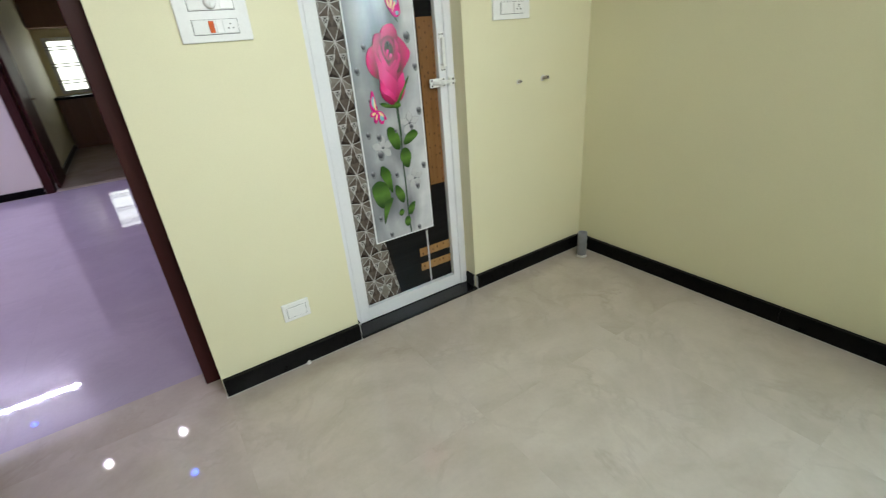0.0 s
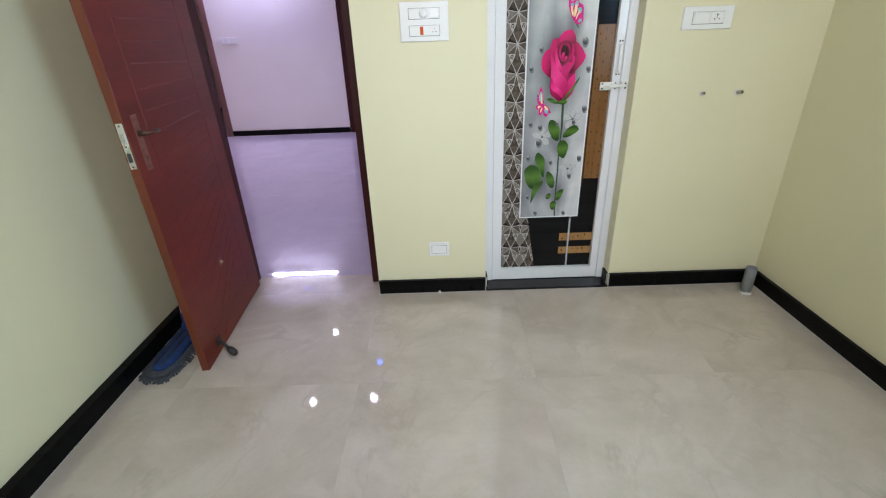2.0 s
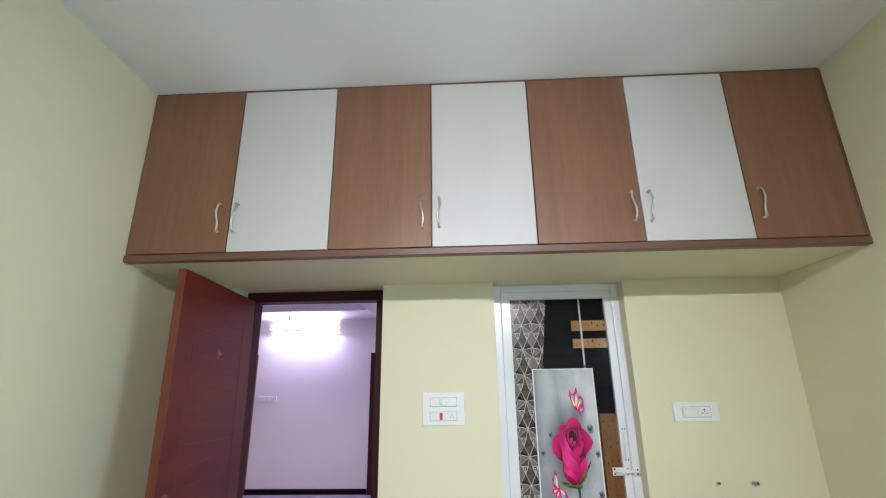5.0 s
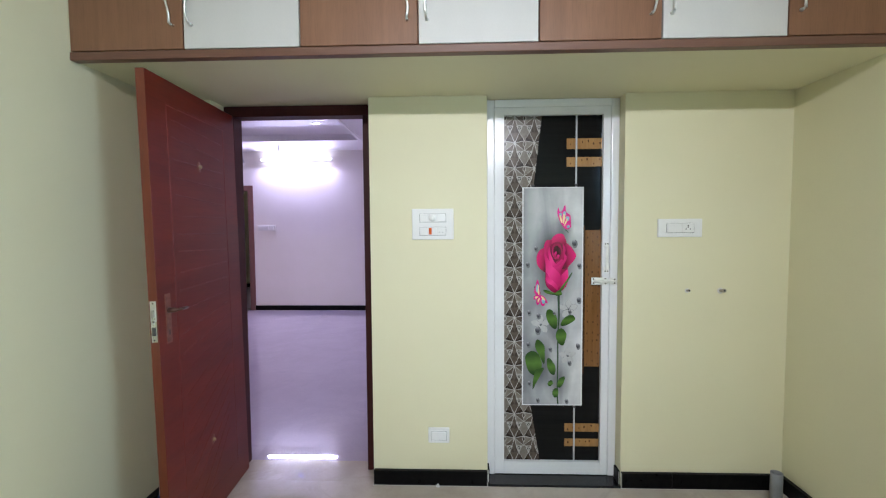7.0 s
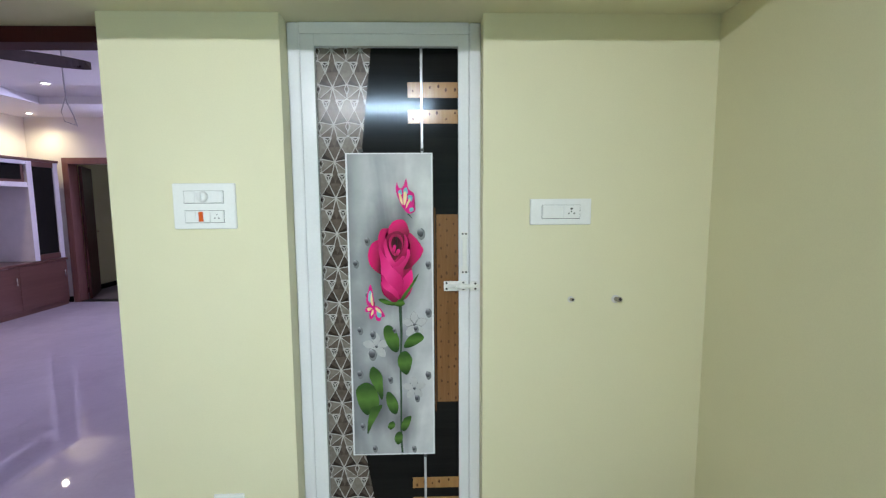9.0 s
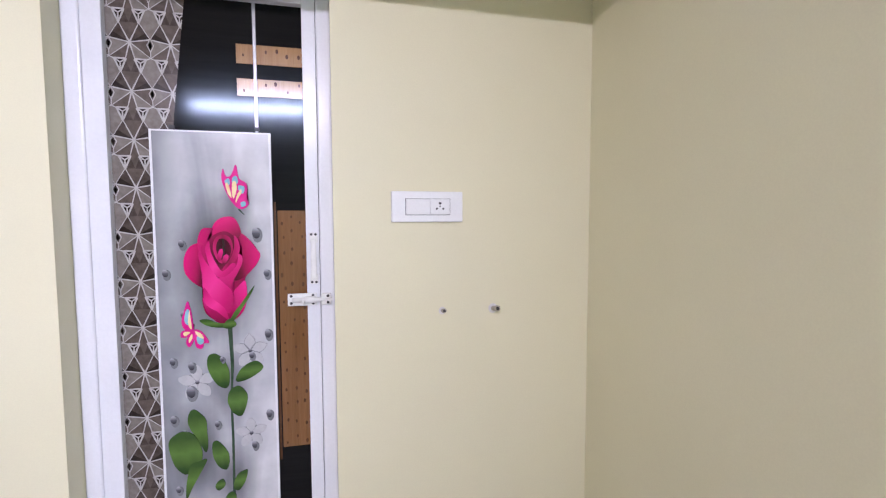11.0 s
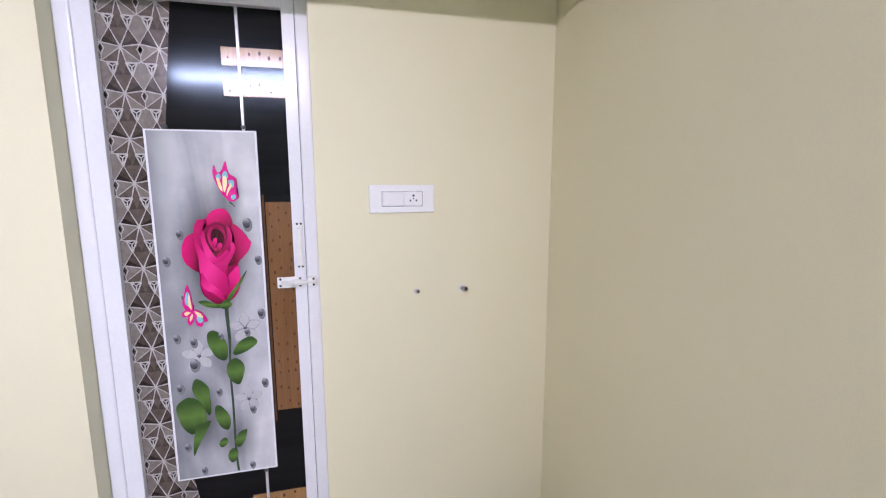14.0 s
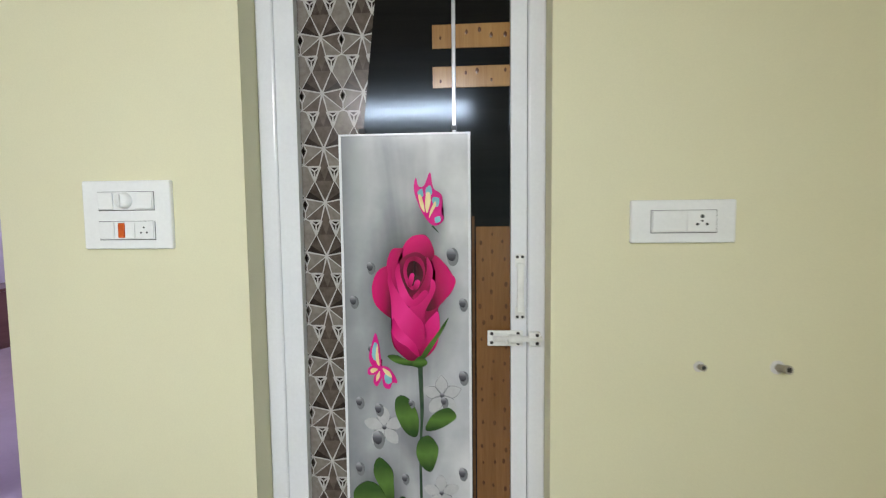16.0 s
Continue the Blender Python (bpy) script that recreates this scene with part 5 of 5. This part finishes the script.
def door_frame(name, x0, x1, m, label, leaf_m, swing_left, open_more=0.0):
    """Frame round a far doorway with its leaf folded back into the room behind."""
    t = thing(name, ((x0 + x1) / 2, FAR, 0), label, "door", kind="structure")
    for a in (x0 - 0.085, x1 - 0.005):
        part("jamb", box(a, a + 0.09, FAR - 0.018, FAR2 + 0.01, 0, DOOR_H, 0.004), m, t)
    part("head", box(x0 - 0.085, x1 + 0.085, FAR - 0.018, FAR2 + 0.01, DOOR_H - 0.005, DOOR_H + 0.085, 0.004), m, t)
    lx = x0 + 0.008 if swing_left else x1 - 0.045
    hinge = Vector((lx, FAR2 + 0.02, 0))
    swing = Matrix.Translation(hinge) @ Matrix.Rotation(radians(open_more), 4, "Z") @ Matrix.Translation(-hinge)
    slab = box(lx, lx + 0.037, FAR2 + 0.02, FAR2 + 0.76, 0.01, DOOR_H - 0.02, 0.003)
    slab.transform(swing)
    lf = part("leaf", slab, leaf_m, t, "door leaf folded back")
    px = lx + 0.037 if swing_left else lx
    lever = tube([(px, FAR2 + 0.70, 1.02), (px + (0.045 if swing_left else -0.045), FAR2 + 0.70, 1.02), (px + (0.047 if swing_left else -0.047), FAR2 + 0.60, 1.02)], 0.008, 10)
    lever.transform(swing)
    part("lever_handle", lever, BRASS, lf, smooth=True)
    return t


door_frame("door_3", HD_L, HD_R, PINK_FRAME, "open rosewood-framed doorway to an unlit room", DARK_FRAME, True, 27.0)
door_frame("door_4", KD_L, KD_R, DARK_FRAME, "dark maroon-framed doorway to the kitchen", DARK_FRAME, True)
structure("threshold_far", box(HD_L + 0.006, HD_R - 0.006, FAR, FAR2, -0.002, 0.006), GRANITE, "black granite threshold strip", "threshold")
t = thing("hall_switch_plate", (-2.74, FAR, 1.38), "small white switch plate on the hall wall", "switch plate")
part("cover", box(-2.90, -2.60, FAR - 0.012, FAR + 0.002, 1.375, 1.465, 0.004), PLASTIC, t)
for k in range(3):
    part("rocker", box(-2.87 + k * 0.085, -2.80 + k * 0.085, FAR - 0.017, FAR - 0.011, 1.395, 1.445, 0.002), PLASTIC, t)

# television unit along the left wall
TX, TY0, TY1 = -4.12, 4.5, 6.82
t = thing("tv_unit", (-4.37, 5.75, 0), "plum-brown and lilac television wall unit with dark glass", "tv unit")
part("base_body", box(HALL_L + 0.002, TX - 0.02, TY0, TY1, 0.0, 0.66, 0.003), TV_BROWN, t)
for a, c in ((4.50, 5.27), (5.27, 6.05), (6.05, 6.82)):
    dr = part("door", box(TX - 0.02, TX, a + 0.003, c - 0.003, 0.07, 0.655, 0.003), TV_BROWN, t)
    part("handle", tube([(TX + 0.018, c - 0.06, 0.42), (TX + 0.02, c - 0.06, 0.52)], 0.006, 8), STEEL, dr, smooth=True)
part("worktop", box(HALL_L + 0.002, TX + 0.012, TY0, TY1 + 0.015, 0.662, 0.695, 0.004), TV_BROWN, t)
part("back_panel", box(HALL_L + 0.002, HALL_L + 0.02, TY0, TY1, 0.697, 2.05), TV_LILAC, t, "lilac-white back panel")
part("side_panel", box(HALL_L + 0.02, TX - 0.03, 6.32, 6.345, 0.697, 2.05, 0.002, 1), TV_LILAC, t)
part("side_panel", box(HALL_L + 0.02, TX - 0.03, TY1 - 0.025, TY1, 0.697, 2.05, 0.002, 1), TV_BROWN, t)
part("cornice", box(HALL_L + 0.002, TX + 0.005, TY0, TY1 + 0.01, 2.052, 2.085, 0.004), TV_BROWN, t)
part("display_back", box(HALL_L + 0.02, HALL_L + 0.03, 6.345, TY1 - 0.025, 0.697, 2.05), TV_BROWN, t)
gd = part("glass_door", box(TX - 0.034, TX - 0.026, 6.40, TY1 - 0.075, 0.78, 1.98), DARK_GLASS, t, "tall dark glass display door")
for y0, y1, z0, z1 in ((6.32, 6.40, 0.70, 2.05), (TY1 - 0.075, TY1, 0.70, 2.05), (6.40, TY1 - 0.075, 0.70, 0.78), (6.40, TY1 - 0.075, 1.98, 2.05)):
    part("door_frame", box(TX - 0.038, TX - 0.01, y0, y1, z0, z1, 0.003), TV_LILAC if y1 - y0 < 0.1 else TV_BROWN, gd)
part("top_box", box(HALL_L + 0.02, TX - 0.05, TY0, 6.32, 1.76, 2.05, 0.002, 1), TV_BROWN, t)
part("top_box_glass", box(TX - 0.05, TX - 0.04, TY0 + 0.05, 6.26, 1.80, 2.0), DARK_GLASS, t, "dark glass flap")
part("top_box_rail", box(TX - 0.06, TX - 0.015, TY0, 6.32, 1.70, 1.765, 0.004), TV_LILAC, t, "lilac-white lower rail")
part("top_box_rail", box(TX - 0.06, TX - 0.015, TY0, 6.32, 2.0, 2.05, 0.004), TV_LILAC, t)

# ceiling fan, hanging cable and a loose wire
FX, FYY, FZ = -2.06, 3.62, 2.59
t = thing("ceiling_fan", (FX, FYY, 2.8), "dark brown three-bladed ceiling fan", "ceiling fan")
part("rod", turned([(0.0, 2.8), (0.05, 2.8), (0.045, 2.76), (0.012, 2.74), (0.012, FZ + 0.06), (0.03, FZ + 0.05), (0.0, FZ + 0.05)], pose(FX, FYY, 0), 20), FAN_BROWN, t, smooth=True)
part("motor", turned([(0.0, FZ + 0.06), (0.07, FZ + 0.055), (0.11, FZ + 0.02), (0.11, FZ - 0.02), (0.07, FZ - 0.05), (0.0, FZ - 0.055)], pose(FX, FYY, 0), 28), FAN_BROWN, t, smooth=True)
for k in range(3):
    q = bmesh.new()
    rows = []
    for n in range(15):
        s = n / 14
        r = 0.10 + 0.56 * s
        w = (0.060 + 0.016 * math.sin(math.pi * s)) * math.sqrt(max(0.02, 1 - (max(0.0, s - 0.55) / 0.452) ** 2))
        rows.append([q.verts.new((r, dy * w, -0.026 * dy + dz)) for dy, dz in ((-1, 0.0), (1, 0.0), (1, 0.005), (-1, 0.005))])
    for a, c in zip(rows, rows[1:]):
        for i in range(4):
            q.faces.new((a[i], a[(i + 1) % 4], c[(i + 1) % 4], c[i]))
    q.faces.new(rows[0][::-1])
    q.faces.new(rows[-1])
    q.transform(pose(FX, FYY, FZ, 0, 0, 36 + 120 * k))
    part("blade", q, FAN_BROWN, t)
t = thing("hanging_cable", (-1.80, 4.06, 2.8), "thin grey cable loop hanging from the ceiling", "cable")
part("strand", tube([(-1.80, 4.06, 2.80), (-1.80, 4.06, 2.5), (-1.79, 4.06, 2.32), (-1.74, 4.06, 2.2), (-1.72, 4.06, 2.12)], 0.005, 8), CABLE_GREY, t, smooth=True)
part("strand", tube([(-1.795, 4.06, 2.36), (-1.84, 4.06, 2.24), (-1.82, 4.06, 2.16), (-1.73, 4.06, 2.13)], 0.004, 8), CABLE_GREY, t, smooth=True)
t = thing("loose_wire", (-2.15, 6.06, 2.72), "short black wire end hanging from the ceiling edge", "wire")
part("strand", tube([(-2.15, 6.06, 2.722), (-2.152, 6.06, 2.65), (-2.148, 6.055, 2.585)], 0.009, 8), RUBBER, t, smooth=True)

# ---- far room window with bars ----
t = thing("window_2", (ROOM_L - 0.08, 8.72, 1.02), "white two-pane window with dark steel bars", "window", kind="structure")
b = bmesh.new()
for y0, y1, z0, z1 in ((8.38, 8.43, 1.02, 2.0), (9.01, 9.06, 1.02, 2.0), (8.43, 9.01, 1.02, 1.07), (8.43, 9.01, 1.95, 2.0), (8.64, 8.74, 1.07, 1.95)):
    box(ROOM_L - 0.10, ROOM_L - 0.05, y0, y1, z0, z1, 0.003, 1, bm=b)
part("window_frame", b, PVC, t)
for y0, y1 in ((8.43, 8.64), (8.74, 9.01)):
    part("pane", box(ROOM_L - 0.078, ROOM_L - 0.072, y0, y1, 1.07, 1.95), GLASS, t).visible_shadow = False
for y in (8.48, 8.57, 8.78, 8.84, 8.90, 8.96):
    part("bar", tube([(ROOM_L - 0.03, y, 1.02), (ROOM_L - 0.03, y, 2.0)], 0.006, 8), RUBBER, t)
for z in (1.35, 1.6):
    part("bar", tube([(ROOM_L - 0.03, 8.38, z), (ROOM_L - 0.03, 9.06, z)], 0.006, 8), RUBBER, t)

# ---- kitchen: window, base cabinets with worktop, wall cabinet ----
t = thing("window_3", (-0.4, KB + 0.08, 0.9), "white two-pane kitchen window with thin bars", "window", kind="structure")
b = bmesh.new()
for x0, x1, z0, z1 in ((-0.86, -0.80, 0.9, 1.84), (0.0, 0.06, 0.9, 1.84), (-0.80, 0.0, 0.9, 0.96), (-0.80, 0.0, 1.78, 1.84), (-0.45, -0.35, 0.96, 1.78)):
    box(x0, x1, KB + 0.04, KB + 0.10, z0, z1, 0.003, 1, bm=b)
part("window_frame", b, PVC, t)
for x0, x1 in ((-0.80, -0.45), (-0.35, 0.0)):
    part("pane", box(x0, x1, KB + 0.067, KB + 0.073, 0.96, 1.78), GLASS, t).visible_shadow = False
for z in (1.08, 1.13, 1.36, 1.41, 1.64, 1.69):
    part("bar", tube([(-0.86, KB + 0.02, z), (0.06, KB + 0.02, z)], 0.008, 8), CABLE_GREY, t)
for k in range(3):
    x0 = -0.93 + k * 0.76
    t = thing("kitchen_cabinet", (x0 + 0.38, 10.8, 0), "brown laminate kitchen base cabinet", "cabinet", "kitchen base cabinets")
    part("carcass", box(x0 + 0.002, x0 + 0.758, 10.54, KB - 0.002, 0.0, 0.84), CARCASS, t)
    for j in range(2):
        part("door", box(x0 + j * 0.38 + 0.004, x0 + j * 0.38 + 0.376, 10.52, 10.54, 0.08, 0.83, 0.002, 1), WALNUT if (k + j) % 3 < 2 else WHITE_LAM, t)
tagged(part("worktop", box(-0.955, 1.395, 10.49, KB, 0.842, 0.88, 0.003), GRANITE), "black granite kitchen worktop on the base cabinets", "worktop")
t = thing("wall_cabinet", (-0.1, 10.9, 2.0), "brown laminate kitchen cabinet hung above the window", "cabinet")
part("carcass", box(-0.95, 1.39, 10.72, KB - 0.002, 1.98, 2.75), CARCASS, t)
for j in range(4):
    part("door", box(-0.948 + j * 0.585, -0.369 + j * 0.585, 10.70, 10.72, 1.985, 2.745, 0.002, 1), WALNUT, t)

# ---- ground and surroundings outside the windows ----
structure("ground", box(-60, 60, -60, 60, -0.4, -0.13), surf("dry_earth", (0.16, 0.13, 0.09), (0.24, 0.20, 0.14), 0.6, 0.9), "dry earth round the house", "ground")

# ---- floor tiles ----
def tiles(bed, x0, x1, y0, y1, w, h, ox, oy, material):
    """Polished tiles with hairline joints; alike tiles share one mesh."""
    meshes = {}
    i0, j0 = math.floor((x0 - ox) / w), math.floor((y0 - oy) / h)
    for i in range(i0, math.ceil((x1 - ox) / w)):
        for j in range(j0, math.ceil((y1 - oy) / h)):
            a, c = max(x0, ox + i * w) + 0.00015, min(x1, ox + (i + 1) * w) - 0.00015
            e, f = max(y0, oy + j * h) + 0.00015, min(y1, oy + (j + 1) * h) - 0.00015
            if c - a < 0.01 or f - e < 0.01:
                continue
            key = (round(c - a, 4), round(f - e, 4))
            if key not in meshes:
                q = box(-(c - a) / 2, (c - a) / 2, -(f - e) / 2, (f - e) / 2, -0.01, 0.0)
                me = bpy.data.meshes.new("tile")
                q.to_mesh(me)
                q.free()
                me.materials.append(material)
                meshes[key] = me
            ob = new("tile", meshes[key])
            ob.parent = bed
            ob.location = ((a + c) / 2, (e + f) / 2, 0)


tiles(floor, LEFT, RIGHT, SOUTH, BACK, 0.8, 0.8, 0.058, 1.83, TILE)
tiles(hall_floor, HALL_L, HALL_R, BACK, FAR, 0.8, 0.8, 0.058, 2.05, HALL_TILE)
